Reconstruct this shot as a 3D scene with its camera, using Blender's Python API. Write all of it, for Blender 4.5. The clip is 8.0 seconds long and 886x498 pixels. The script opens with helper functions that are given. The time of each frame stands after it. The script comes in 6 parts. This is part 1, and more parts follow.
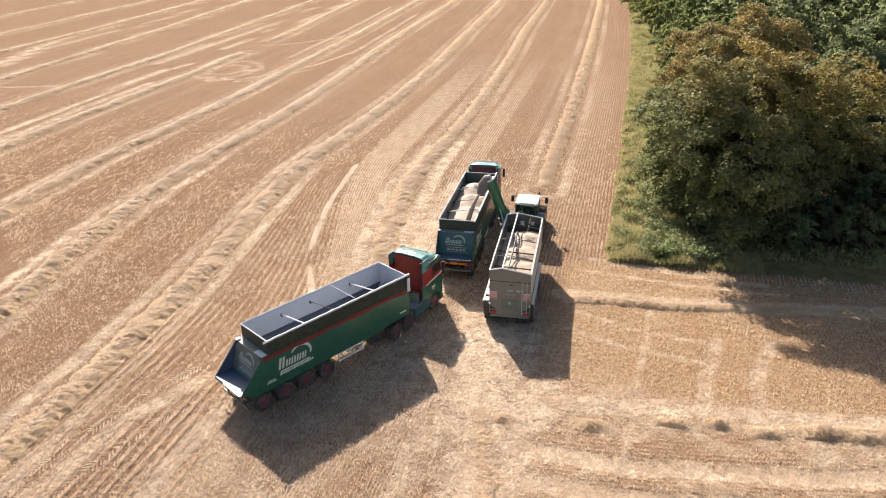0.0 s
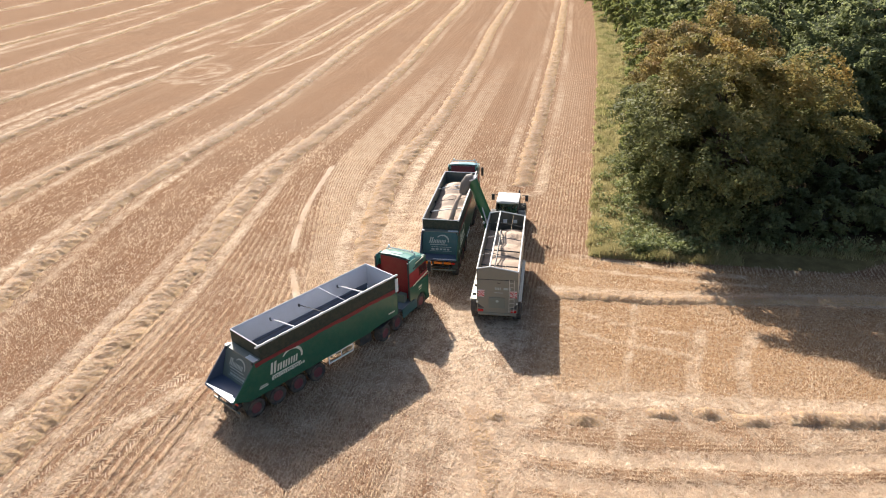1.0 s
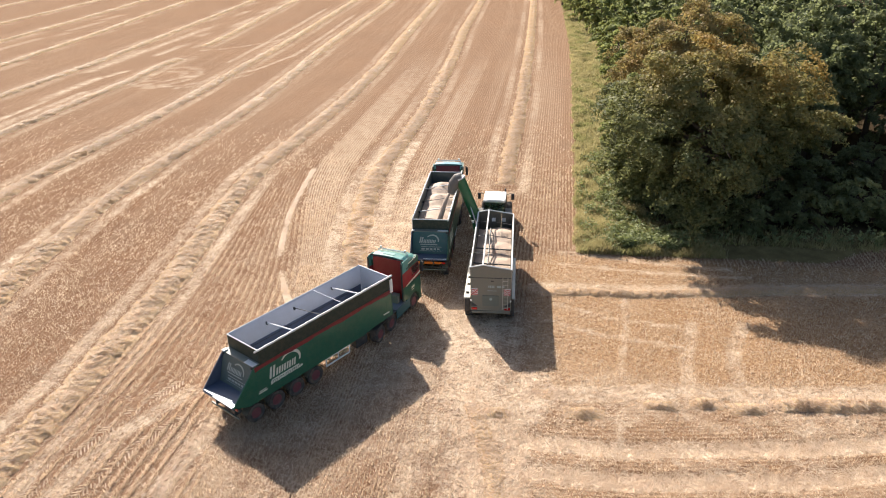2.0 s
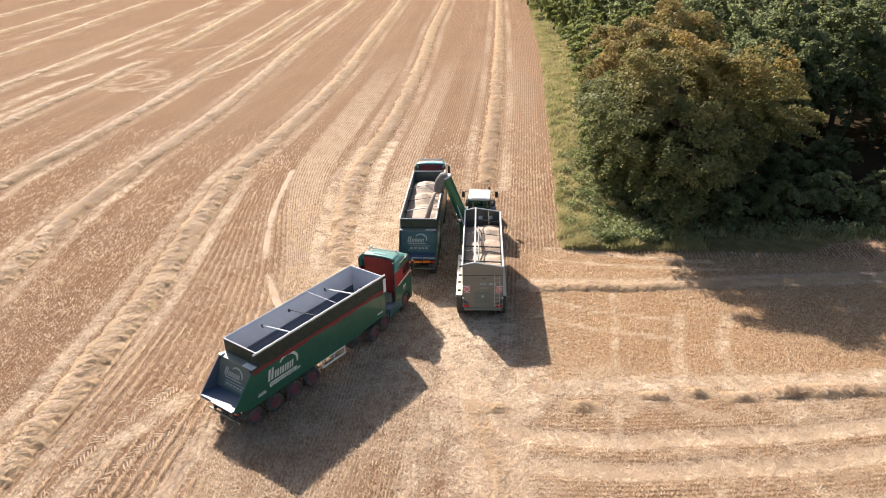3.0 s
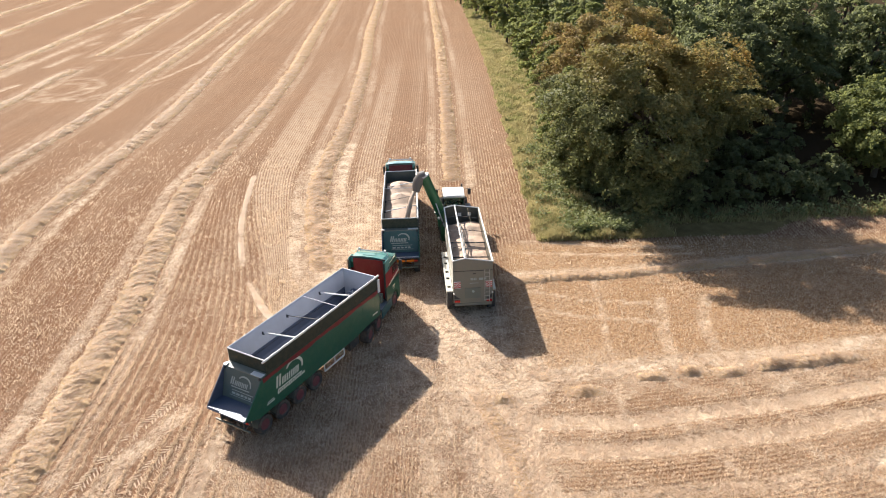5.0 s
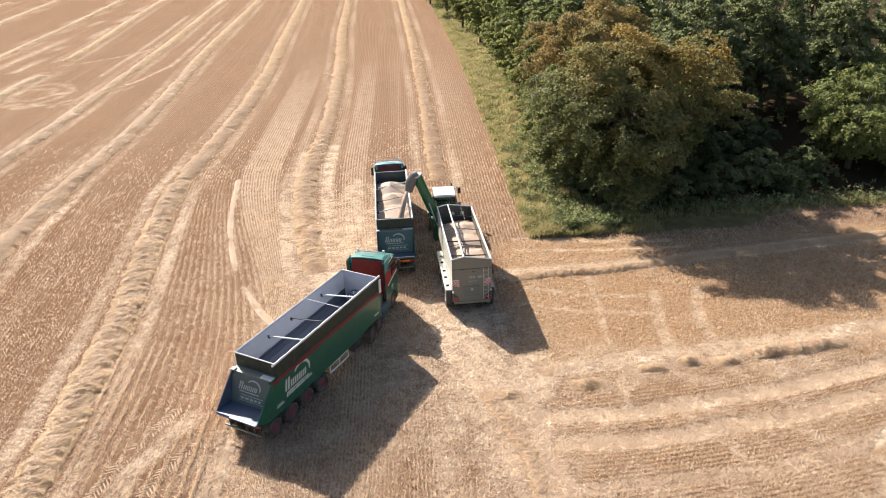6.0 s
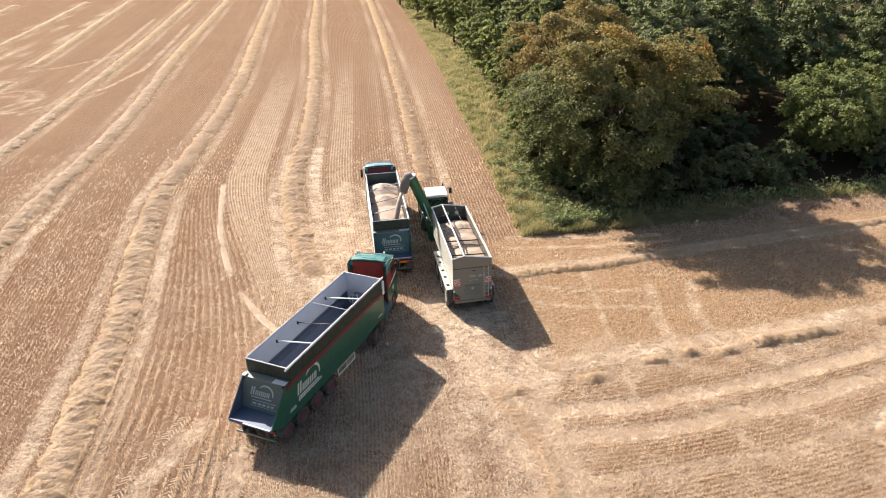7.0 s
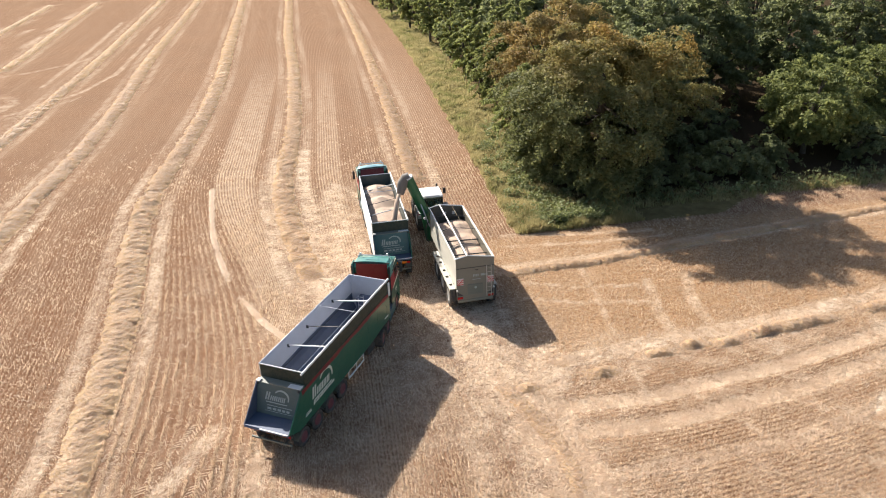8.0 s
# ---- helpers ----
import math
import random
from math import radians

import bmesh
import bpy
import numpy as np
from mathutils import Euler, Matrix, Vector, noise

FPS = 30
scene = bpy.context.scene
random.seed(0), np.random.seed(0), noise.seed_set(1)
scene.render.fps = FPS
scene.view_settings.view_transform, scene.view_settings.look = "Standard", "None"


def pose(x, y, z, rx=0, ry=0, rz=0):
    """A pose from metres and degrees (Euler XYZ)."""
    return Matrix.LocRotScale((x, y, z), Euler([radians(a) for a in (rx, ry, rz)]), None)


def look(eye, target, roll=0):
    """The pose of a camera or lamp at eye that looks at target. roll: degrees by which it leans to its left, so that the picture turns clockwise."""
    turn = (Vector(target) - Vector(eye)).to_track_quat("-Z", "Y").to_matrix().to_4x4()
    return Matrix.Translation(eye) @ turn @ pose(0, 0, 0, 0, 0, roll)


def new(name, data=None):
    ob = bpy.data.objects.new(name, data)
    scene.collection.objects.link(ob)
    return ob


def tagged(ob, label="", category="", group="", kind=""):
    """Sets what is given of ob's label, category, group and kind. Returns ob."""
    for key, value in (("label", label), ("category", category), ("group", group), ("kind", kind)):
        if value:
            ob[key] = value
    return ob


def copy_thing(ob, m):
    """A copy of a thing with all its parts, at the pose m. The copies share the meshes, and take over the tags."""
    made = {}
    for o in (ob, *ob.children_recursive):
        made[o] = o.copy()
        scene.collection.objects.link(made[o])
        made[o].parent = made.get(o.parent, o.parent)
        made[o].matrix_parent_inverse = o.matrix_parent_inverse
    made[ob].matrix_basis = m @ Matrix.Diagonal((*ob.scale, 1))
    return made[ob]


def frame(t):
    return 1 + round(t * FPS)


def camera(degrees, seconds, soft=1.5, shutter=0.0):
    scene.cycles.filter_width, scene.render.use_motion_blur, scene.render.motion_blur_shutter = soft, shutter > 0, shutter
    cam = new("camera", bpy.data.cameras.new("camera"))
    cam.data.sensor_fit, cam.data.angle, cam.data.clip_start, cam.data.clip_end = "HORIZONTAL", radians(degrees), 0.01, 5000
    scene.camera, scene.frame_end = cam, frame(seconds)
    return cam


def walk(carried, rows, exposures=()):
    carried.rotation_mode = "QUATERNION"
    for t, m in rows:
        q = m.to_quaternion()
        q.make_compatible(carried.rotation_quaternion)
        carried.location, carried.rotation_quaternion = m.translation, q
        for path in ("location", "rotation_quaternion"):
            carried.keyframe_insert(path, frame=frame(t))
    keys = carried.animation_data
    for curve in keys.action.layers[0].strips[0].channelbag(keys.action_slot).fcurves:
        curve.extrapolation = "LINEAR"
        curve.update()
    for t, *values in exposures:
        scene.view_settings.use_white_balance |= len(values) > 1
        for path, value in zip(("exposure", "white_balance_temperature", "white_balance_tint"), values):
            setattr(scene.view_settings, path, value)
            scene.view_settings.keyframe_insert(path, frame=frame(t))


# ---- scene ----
cam = camera(63.6, 8.0, soft=1.0)
PATH = [
    (0, (5.262, 0.209, 23.393), (4.788, 1.943, 22.515), -1.3),
    (0.5, (4.667, 0.029, 23.402), (4.242, 1.776, 22.524), -1.3),
    (1, (4.064, -0.145, 23.427), (3.683, 1.611, 22.547), -1.3),
    (2.5, (2.024, -0.742, 23.454), (1.77, 1.036, 22.574), -1.5),
    (3, (1.221, -0.947, 23.483), (1.018, 0.837, 22.601), -1.4),
    (3.5, (0.414, -1.109, 23.552), (0.26, 0.679, 22.669), -1.5),
    (4, (-0.443, -1.336, 23.61), (-0.548, 0.455, 22.726), -1.6),
    (4.5, (-1.367, -1.504, 23.621), (-1.424, 0.288, 22.736), -1.6),
    (6, (-4.149, -1.87, 23.784), (-4.071, -0.08, 22.895), -1.8),
    (6.5, (-5.142, -1.944, 23.863), (-5.02, -0.157, 22.973), -1.9),
    (7, (-6.175, -1.958, 23.967), (-6.007, -0.175, 23.075), -2.0),
    (7.5, (-7.244, -1.923, 24.093), (-7.032, -0.147, 23.199), -2.1),
    (8, (-8.198, -1.899, 24.219), (-7.948, -0.129, 23.322), -2.2),
]
walk(cam, [(t, look(eye, target, roll)) for t, eye, target, roll in PATH])

# ---------------------------------------------------------------- world and sun
SHADOW = Vector((0.78, -1.30, -1.0))          # way of the sunlight
sun_dir = -SHADOW.normalized()
sun_elevation = math.asin(sun_dir.z)
sun_azimuth = math.atan2(sun_dir.x, sun_dir.y)

world = bpy.data.worlds.new("sky")
scene.world = world
world.use_nodes = True
wn = world.node_tree
sky = wn.nodes.new("ShaderNodeTexSky")
sky.sky_type = "NISHITA"
sky.sun_disc = False
sky.sun_elevation = sun_elevation
sky.sun_rotation = sun_azimuth % (2 * math.pi)
sky.dust_density = 2.0
wn.links.new(sky.outputs[0], wn.nodes["Background"].inputs[0])
wn.nodes["Background"].inputs[1].default_value = 0.080

sun = new("sun", bpy.data.lights.new("sun", "SUN"))
sun.data.energy = 5.0
sun.data.angle = radians(0.6)
sun.data.color = (1.0, 0.935, 0.85)
sun.matrix_world = look(sun_dir * 300, (0, 0, 0))
scene.view_settings.exposure = 0.95


# ---------------------------------------------------------------- materials
def nodes_of(name):
    m = bpy.data.materials.new(name)
    m.use_nodes = True
    return m, m.node_tree.nodes, m.node_tree.links


def noise_tex(n, l, coord, scale, detail=4.0, rough=0.6):
    t = n.new("ShaderNodeTexNoise")
    t.inputs["Scale"].default_value = scale
    t.inputs["Detail"].default_value = detail
    t.inputs["Roughness"].default_value = rough
    if coord is not None:
        l.new(coord, t.inputs["Vector"])
    return t.outputs[0]


def ramp(n, l, value, lo, hi, a=(0, 0, 0), b=(1, 1, 1)):
    r = n.new("ShaderNodeValToRGB")
    r.color_ramp.elements[0].position, r.color_ramp.elements[1].position = lo, hi
    r.color_ramp.elements[0].color = (*a, 1)
    r.color_ramp.elements[1].color = (*b, 1)
    l.new(value, r.inputs[0])
    return r.outputs[0]


def mix(n, l, fac, a, b, mode="MIX"):
    x = n.new("ShaderNodeMix")
    x.data_type, x.blend_type = "RGBA", mode
    for sock, v in ((x.inputs[0], fac), (x.inputs[6], a), (x.inputs[7], b)):
        if isinstance(v, bpy.types.NodeSocket):
            l.new(v, sock)
        elif isinstance(v, tuple):
            sock.default_value = (*v, 1)
        else:
            sock.default_value = v
    return x.outputs[2]


def calc(n, l, op, a, b=0.0):
    x = n.new("ShaderNodeMath")
    x.operation = op
    for sock, v in ((x.inputs[0], a), (x.inputs[1], b)):
        if isinstance(v, bpy.types.NodeSocket):
            l.new(v, sock)
        else:
            sock.default_value = v
    return x.outputs[0]


def bump(n, l, height, strength, distance):
    b = n.new("ShaderNodeBump")
    b.inputs["Strength"].default_value = strength
    b.inputs["Distance"].default_value = distance
    l.new(height, b.inputs["Height"])
    return b.outputs[0]


DUST = (0.36, 0.27, 0.17)


def surface(name, base, rough=0.5, metal=0.0, dust=0.15, vary=0.18, coat=0.0, relief=0.15, grain=40.0):
    """Paint, metal, rubber or plastic: two scales of variation, dust that lies in patches, fine relief."""
    m, n, l = nodes_of(name)
    p = n["Principled BSDF"]
    co = n.new("ShaderNodeTexCoord").outputs["Object"]
    big = noise_tex(n, l, co, 0.9, 5)
    small = noise_tex(n, l, co, grain, 3)
    dark = tuple(c * (1 - vary) for c in base)
    light = tuple(min(1, c * (1 + vary)) for c in base)
    col = mix(n, l, big, dark, light)
    dirt = ramp(n, l, noise_tex(n, l, co, 3.1, 8, 0.7), 0.42, 0.78)
    col = mix(n, l, calc(n, l, "MULTIPLY", dirt, dust), col, DUST)
    l.new(col, p.inputs["Base Color"])
    p.inputs["Metallic"].default_value = metal
    r = calc(n, l, "MULTIPLY_ADD", small, 0.2)
    r.node.inputs[2].default_value = rough - 0.1
    l.new(r, p.inputs["Roughness"])
    p.inputs["Coat Weight"].default_value = coat
    p.inputs["Coat Roughness"].default_value = 0.12
    if relief:
        l.new(bump(n, l, small, relief, 0.004), p.inputs["Normal"])
    return m


def straw_material(name, a, b, scale_big=0.5, trans=0.4, gap=0.66, gloss=0.0):
    """Straw: pale dry blades, each island of its own shade."""
    m, n, l = nodes_of(name)
    p = n["Principled BSDF"]
    geo = n.new("ShaderNodeNewGeometry")
    co = n.new("ShaderNodeTexCoord").outputs["Object"]
    col = mix(n, l, geo.outputs["Random Per Island"], a, b)
    col = mix(n, l, ramp(n, l, noise_tex(n, l, co, scale_big, 6), 0.35, 0.7), col, tuple(c * 0.85 for c in a))
    fine = noise_tex(n, l, co, 22, 5, 0.75)
    col = mix(n, l, ramp(n, l, fine, 0.36, 0.56), tuple(c * gap for c in a), col)
    l.new(col, p.inputs["Base Color"])
    p.inputs["Roughness"].default_value = 0.5
    p.inputs["Specular IOR Level"].default_value = gloss
    l.new(bump(n, l, noise_tex(n, l, co, 14, 5, 0.7), 0.45, 0.02), p.inputs["Normal"])
    t = n.new("ShaderNodeBsdfTranslucent")
    l.new(col, t.inputs["Color"])
    ms = n.new("ShaderNodeMixShader")
    ms.inputs[0].default_value = trans
    l.new(p.outputs[0], ms.inputs[1])
    l.new(t.outputs[0], ms.inputs[2])
    out = next(x for x in n if x.type == "OUTPUT_MATERIAL")
    l.new(ms.outputs[0], out.inputs["Surface"])
    return m


def foliage(name, dark, light, gold=None, gold_from=8.0, gold_to=14.0, trans=0.45, glow=(0.22, 0.23, 0.09)):
    """Leaves: lit through from behind, with a shade per leaf and per clump; gold where a tree turns in its top."""
    m, n, l = nodes_of(name)
    for x in list(n):
        if x.type != "OUTPUT_MATERIAL":
            n.remove(x)
    out = next(x for x in n if x.type == "OUTPUT_MATERIAL")
    geo = n.new("ShaderNodeNewGeometry")
    co = n.new("ShaderNodeTexCoord").outputs["Object"]
    info = n.new("ShaderNodeObjectInfo")
    col = mix(n, l, geo.outputs["Random Per Island"], dark, light)
    patch = noise_tex(n, l, co, 0.55, 3)
    col = mix(n, l, ramp(n, l, patch, 0.35, 0.7), col, tuple(c * 0.75 for c in dark))
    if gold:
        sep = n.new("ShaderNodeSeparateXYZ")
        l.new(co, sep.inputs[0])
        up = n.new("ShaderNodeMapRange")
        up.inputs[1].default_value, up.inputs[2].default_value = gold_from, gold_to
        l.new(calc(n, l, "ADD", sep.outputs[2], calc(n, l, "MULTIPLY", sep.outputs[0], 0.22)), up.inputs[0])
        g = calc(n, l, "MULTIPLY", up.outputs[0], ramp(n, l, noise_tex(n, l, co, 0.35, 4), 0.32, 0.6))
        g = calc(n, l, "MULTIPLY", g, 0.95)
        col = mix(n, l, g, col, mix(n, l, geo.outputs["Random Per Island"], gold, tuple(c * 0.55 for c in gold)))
    hsv = n.new("ShaderNodeHueSaturation")
    l.new(col, hsv.inputs["Color"])
    v = calc(n, l, "MULTIPLY_ADD", info.outputs["Random"], 0.3)
    v.node.inputs[2].default_value = 0.85
    l.new(v, hsv.inputs["Value"])
    p = n.new("ShaderNodeBsdfPrincipled")
    l.new(hsv.outputs[0], p.inputs["Base Color"])
    p.inputs["Roughness"].default_value = 0.6
    p.inputs["Specular IOR Level"].default_value = 0.18
    t = n.new("ShaderNodeBsdfTranslucent")
    l.new(mix(n, l, 0.5, hsv.outputs[0], glow), t.inputs["Color"])
    ms = n.new("ShaderNodeMixShader")
    ms.inputs[0].default_value = trans
    l.new(p.outputs[0], ms.inputs[1])
    l.new(t.outputs[0], ms.inputs[2])
    l.new(ms.outputs[0], out.inputs["Surface"])
    return m


def ground_material():
    """Harvested field: drill rows, straw litter and bare reddish soil; rough grass and leaf litter where the field ends."""
    m, n, l = nodes_of("stubble_field")
    p = n["Principled BSDF"]
    co = n.new("ShaderNodeTexCoord").outputs["Object"]
    rows = n.new("ShaderNodeAttribute")
    rows.attribute_name = "rowco"
    cover = n.new("ShaderNodeAttribute")
    cover.attribute_name = "cover"
    wild = n.new("ShaderNodeAttribute")
    wild.attribute_name = "wild"
    sep = n.new("ShaderNodeSeparateXYZ")
    l.new(rows.outputs["Vector"], sep.inputs[0])
    # drill rows, broken along their length
    wob = noise_tex(n, l, co, 1.7, 3)
    ph = calc(n, l, "ADD", calc(n, l, "MULTIPLY", sep.outputs[0], 2 * math.pi / PITCH), calc(n, l, "MULTIPLY", wob, 0.9))
    row = calc(n, l, "MULTIPLY_ADD", calc(n, l, "SINE", ph), 0.5)
    row.node.inputs[2].default_value = 0.5
    row = ramp(n, l, row, 0.30, 0.85)
    stretch = n.new("ShaderNodeMapping")
    stretch.inputs["Scale"].default_value = (3.4, 1.0, 1)
    l.new(rows.outputs["Vector"], stretch.inputs[0])
    broken = noise_tex(n, l, stretch.outputs[0], 2.2, 6, 0.8)
    whole = n.new("ShaderNodeMapRange")          # open stands keep their rows unbroken
    whole.inputs[1].default_value, whole.inputs[2].default_value, whole.inputs[4].default_value = 0.75, 1.25, 0.75
    l.new(sep.outputs[2], whole.inputs[0])
    row = calc(n, l, "MULTIPLY", row, calc(n, l, "MULTIPLY", calc(n, l, "MAXIMUM", ramp(n, l, broken, 0.40, 0.60), whole.outputs[0]), sep.outputs[2]))
    # bands left by the machines, along the rows
    band = n.new("ShaderNodeMapping")
    band.inputs["Scale"].default_value = (0.55, 0.012, 1)
    l.new(rows.outputs["Vector"], band.inputs[0])
    bands = ramp(n, l, noise_tex(n, l, band.outputs[0], 1.0, 7, 0.8), 0.48, 0.66)
    fine = noise_tex(n, l, co, 11, 6, 0.8)
    chips = ramp(n, l, noise_tex(n, l, co, 30, 3, 0.8), 0.5, 0.66)
    blotch = noise_tex(n, l, co, 0.12, 5)
    soil = mix(n, l, ramp(n, l, blotch, 0.35, 0.65), SOIL_A, SOIL_B)
    soil = mix(n, l, ramp(n, l, fine, 0.36, 0.62), tuple(c * 0.42 for c in SOIL_A), soil)
    stub = mix(n, l, fine, STUB_A, STUB_B)
    col = mix(n, l, calc(n, l, "MULTIPLY", row, 0.95), soil, stub)
    col = mix(n, l, calc(n, l, "MULTIPLY", chips, 0.30), col, STRAW_B)
    col = mix(n, l, calc(n, l, "MULTIPLY", bands, 0.24), col, STRAW_A)
    thin = n.new("ShaderNodeAttribute")
    thin.attribute_name = "thin_stubble"
    col = mix(n, l, calc(n, l, "MULTIPLY", thin.outputs["Fac"], calc(n, l, "MULTIPLY", ramp(n, l, fine, 0.42, 0.58), 0.24)), col, STUB_B)
    # glints on stalk ends and dark gaps between tufts, painted into the colour
    tuft = noise_tex(n, l, co, 5.2, 5, 0.85)
    col = mix(n, l, calc(n, l, "MULTIPLY", ramp(n, l, tuft, 0.54, 0.66), 0.55), col, STUB_B)
    col = mix(n, l, calc(n, l, "MULTIPLY", ramp(n, l, tuft, 0.46, 0.36), 0.40), col, tuple(c * 0.55 for c in SOIL_A))
    matted = n.new("ShaderNodeAttribute")
    matted.attribute_name = "matted"
    mat = mix(n, l, ramp(n, l, noise_tex(n, l, co, 5.0, 7, 0.85), 0.42, 0.58), (0.185, 0.084, 0.036), (0.57, 0.375, 0.205))
    col = mix(n, l, calc(n, l, "MULTIPLY", matted.outputs["Fac"], 0.70), col, mat)
    # stalks lying every way, pale over dark gaps
    stalks = None
    for turn, long in ((0.5, 4.2), (-0.75, 5.0), (1.7, 4.6)):
        lay_way = n.new("ShaderNodeMapping")
        lay_way.inputs["Rotation"].default_value = (0, 0, turn)
        lay_way.inputs["Scale"].default_value = (long * 5.0, long, 1)
        l.new(co, lay_way.inputs[0])
        one = ramp(n, l, noise_tex(n, l, lay_way.outputs[0], 1.0, 3, 0.6), 0.53, 0.64)
        stalks = one if stalks is None else calc(n, l, "MAXIMUM", stalks, one)
    straw = mix(n, l, ramp(n, l, fine, 0.34, 0.62), tuple(c * 0.62 for c in STRAW_A), STRAW_B)
    straw = mix(n, l, calc(n, l, "MULTIPLY", calc(n, l, "SUBTRACT", sep.outputs[2], row), 0.55), straw, tuple(c * 0.6 for c in STRAW_A))
    straw = mix(n, l, calc(n, l, "MULTIPLY", stalks, 0.85), STRAW_A, straw)
    straw = mix(n, l, calc(n, l, "MULTIPLY", stalks, 0.70), straw, STRAW_C)
    col = mix(n, l, calc(n, l, "MULTIPLY", stalks, 0.12), col, STUB_B)
    patch = calc(n, l, "MULTIPLY_ADD", ramp(n, l, noise_tex(n, l, co, 0.9, 4, 0.65), 0.40, 0.58), 0.95)
    patch.node.inputs[2].default_value = 0.4
    lay = calc(n, l, "MULTIPLY", calc(n, l, "MULTIPLY", cover.outputs["Fac"], patch), ramp(n, l, noise_tex(n, l, co, 3.5, 6, 0.75), 0.32, 0.55))
    solid = n.new("ShaderNodeMapRange")
    solid.inputs[1].default_value, solid.inputs[2].default_value = 1.35, 2.1
    l.new(cover.outputs["Fac"], solid.inputs[0])
    lay = calc(n, l, "MAXIMUM", lay, calc(n, l, "MULTIPLY", solid.outputs[0], 0.85))
    col = mix(n, l, lay, col, straw)
    turf = mix(n, l, ramp(n, l, noise_tex(n, l, co, 0.8, 6), 0.35, 0.7), (0.20, 0.155, 0.072), (0.40, 0.31, 0.15))
    turf = mix(n, l, fine, (0.10, 0.08, 0.036), turf)
    mould_shade = n.new("ShaderNodeAttribute")
    mould_shade.attribute_name = "mould_shade"
    # leaf litter colour, darkened further for the shade of the canopy
    turf = mix(n, l, mould_shade.outputs["Fac"], turf, mix(n, l, fine, (0.030, 0.022, 0.014), (0.095, 0.068, 0.042)))
    edge = calc(n, l, "MULTIPLY_ADD", noise_tex(n, l, co, 1.3, 5), 0.7)
    edge.node.inputs[2].default_value = -0.35
    w = n.new("ShaderNodeMapRange")
    w.inputs[1].default_value, w.inputs[2].default_value = 0.35, 0.65
    l.new(calc(n, l, "ADD", wild.outputs["Fac"], edge), w.inputs[0])
    col = mix(n, l, w.outputs[0], col, turf)
    l.new(col, p.inputs["Base Color"])
    p.inputs["Roughness"].default_value = 0.8
    p.inputs["Specular IOR Level"].default_value = 0.0
    h = calc(n, l, "ADD", calc(n, l, "MULTIPLY", row, 0.8), calc(n, l, "ADD", calc(n, l, "MULTIPLY", fine, 1.2), calc(n, l, "MULTIPLY", stalks, 0.35)))
    h = calc(n, l, "MULTIPLY", h, calc(n, l, "SUBTRACT", 1.0, calc(n, l, "MULTIPLY", lay, 0.3)))
    l.new(bump(n, l, h, 0.8, 0.040), p.inputs["Normal"])
    return m


PITCH = 0.27          # between drill rows
SOIL_A, SOIL_B = (0.215, 0.096, 0.048), (0.320, 0.152, 0.075)
STUB_A, STUB_B = (0.50, 0.335, 0.215), (0.80, 0.610, 0.435)
STRAW_A, STRAW_B, STRAW_C = (0.58, 0.44, 0.31), (0.80, 0.66, 0.49), (0.93, 0.80, 0.63)

M_GROUND = ground_material()
M_LITTER = straw_material("loose_straw", (0.74, 0.565, 0.41), (0.97, 0.84, 0.68), trans=0.50, gap=0.8, gloss=0.25)
M_BLEACHED = straw_material("bleached_straw", (0.78, 0.61, 0.46), (0.90, 0.75, 0.60), trans=0.2, gap=0.82)
M_RIDGE = straw_material("straw_ridge", (0.84, 0.590, 0.345), (0.94, 0.725, 0.480), trans=0.40, gap=0.45)
M_STUBBLE = straw_material("cut_stubble", (0.70, 0.53, 0.37), (0.93, 0.78, 0.60), 0.25, trans=0.58, gap=0.85, gloss=0.30)
M_GREEN = surface("green_paint", (0.012, 0.105, 0.062), 0.36, coat=0.4, dust=0.10)
# pale blue: sky and sun glare put into the roof colour
M_ROOFGLARE = surface("pale_blue_roof_paint", (0.26, 0.46, 0.50), 0.34, coat=0.3, dust=0.15)
M_WINE = surface("wine_red_paint", (0.16, 0.010, 0.035), 0.45, dust=0.10)
# teal lightened for the sun on the roof
M_TEAL = surface("teal_roof_paint", (0.075, 0.27, 0.24), 0.34, coat=0.4, dust=0.25)
M_RED = surface("red_paint", (0.30, 0.012, 0.018), 0.45, dust=0.10)
M_CREAM = surface("cream_paint", (0.70, 0.66, 0.52), 0.5, dust=0.1)
M_TEALGATE = surface("teal_tailgate_paint", (0.030, 0.105, 0.115), 0.45, dust=0.10)
# teal darkened to hold the shade inside the full load box
M_LINER = surface("teal_liner_with_shade", (0.055, 0.080, 0.080), 0.5, dust=0.15)
M_GATE = surface("grey_green_tailgate_paint", (0.085, 0.125, 0.122), 0.45, dust=0.12)
M_TARP = surface("dark_green_tarpaulin", (0.014, 0.028, 0.020), 0.6, dust=0.14, relief=0.3, grain=9)
# tarpaulin roll; also the sunlit tone on trailer left sides and ledge corner
M_ROLL = surface("pale_grey_roll_and_sunlit_tone", (0.74, 0.73, 0.70), 0.55, dust=0.12, relief=0.5, grain=7)
M_ALU = surface("worn_aluminium", (0.56, 0.57, 0.62), 0.45, metal=0.15, dust=0.12, vary=0.1)
# on the chute this blue-grey stands for shade and reflected sky
M_FLOOR = surface("blue_grey_steel", (0.095, 0.120, 0.180), 0.42, metal=0.15, dust=0.10)
M_WHITE = surface("white_paint", (0.78, 0.78, 0.76), 0.42, dust=0.08, vary=0.06)
M_DARK = surface("dark_chassis_paint", (0.030, 0.033, 0.038), 0.55, dust=0.25)
M_RUBBER = surface("tyre_rubber", (0.042, 0.039, 0.040), 0.8, dust=0.45, relief=0.5)
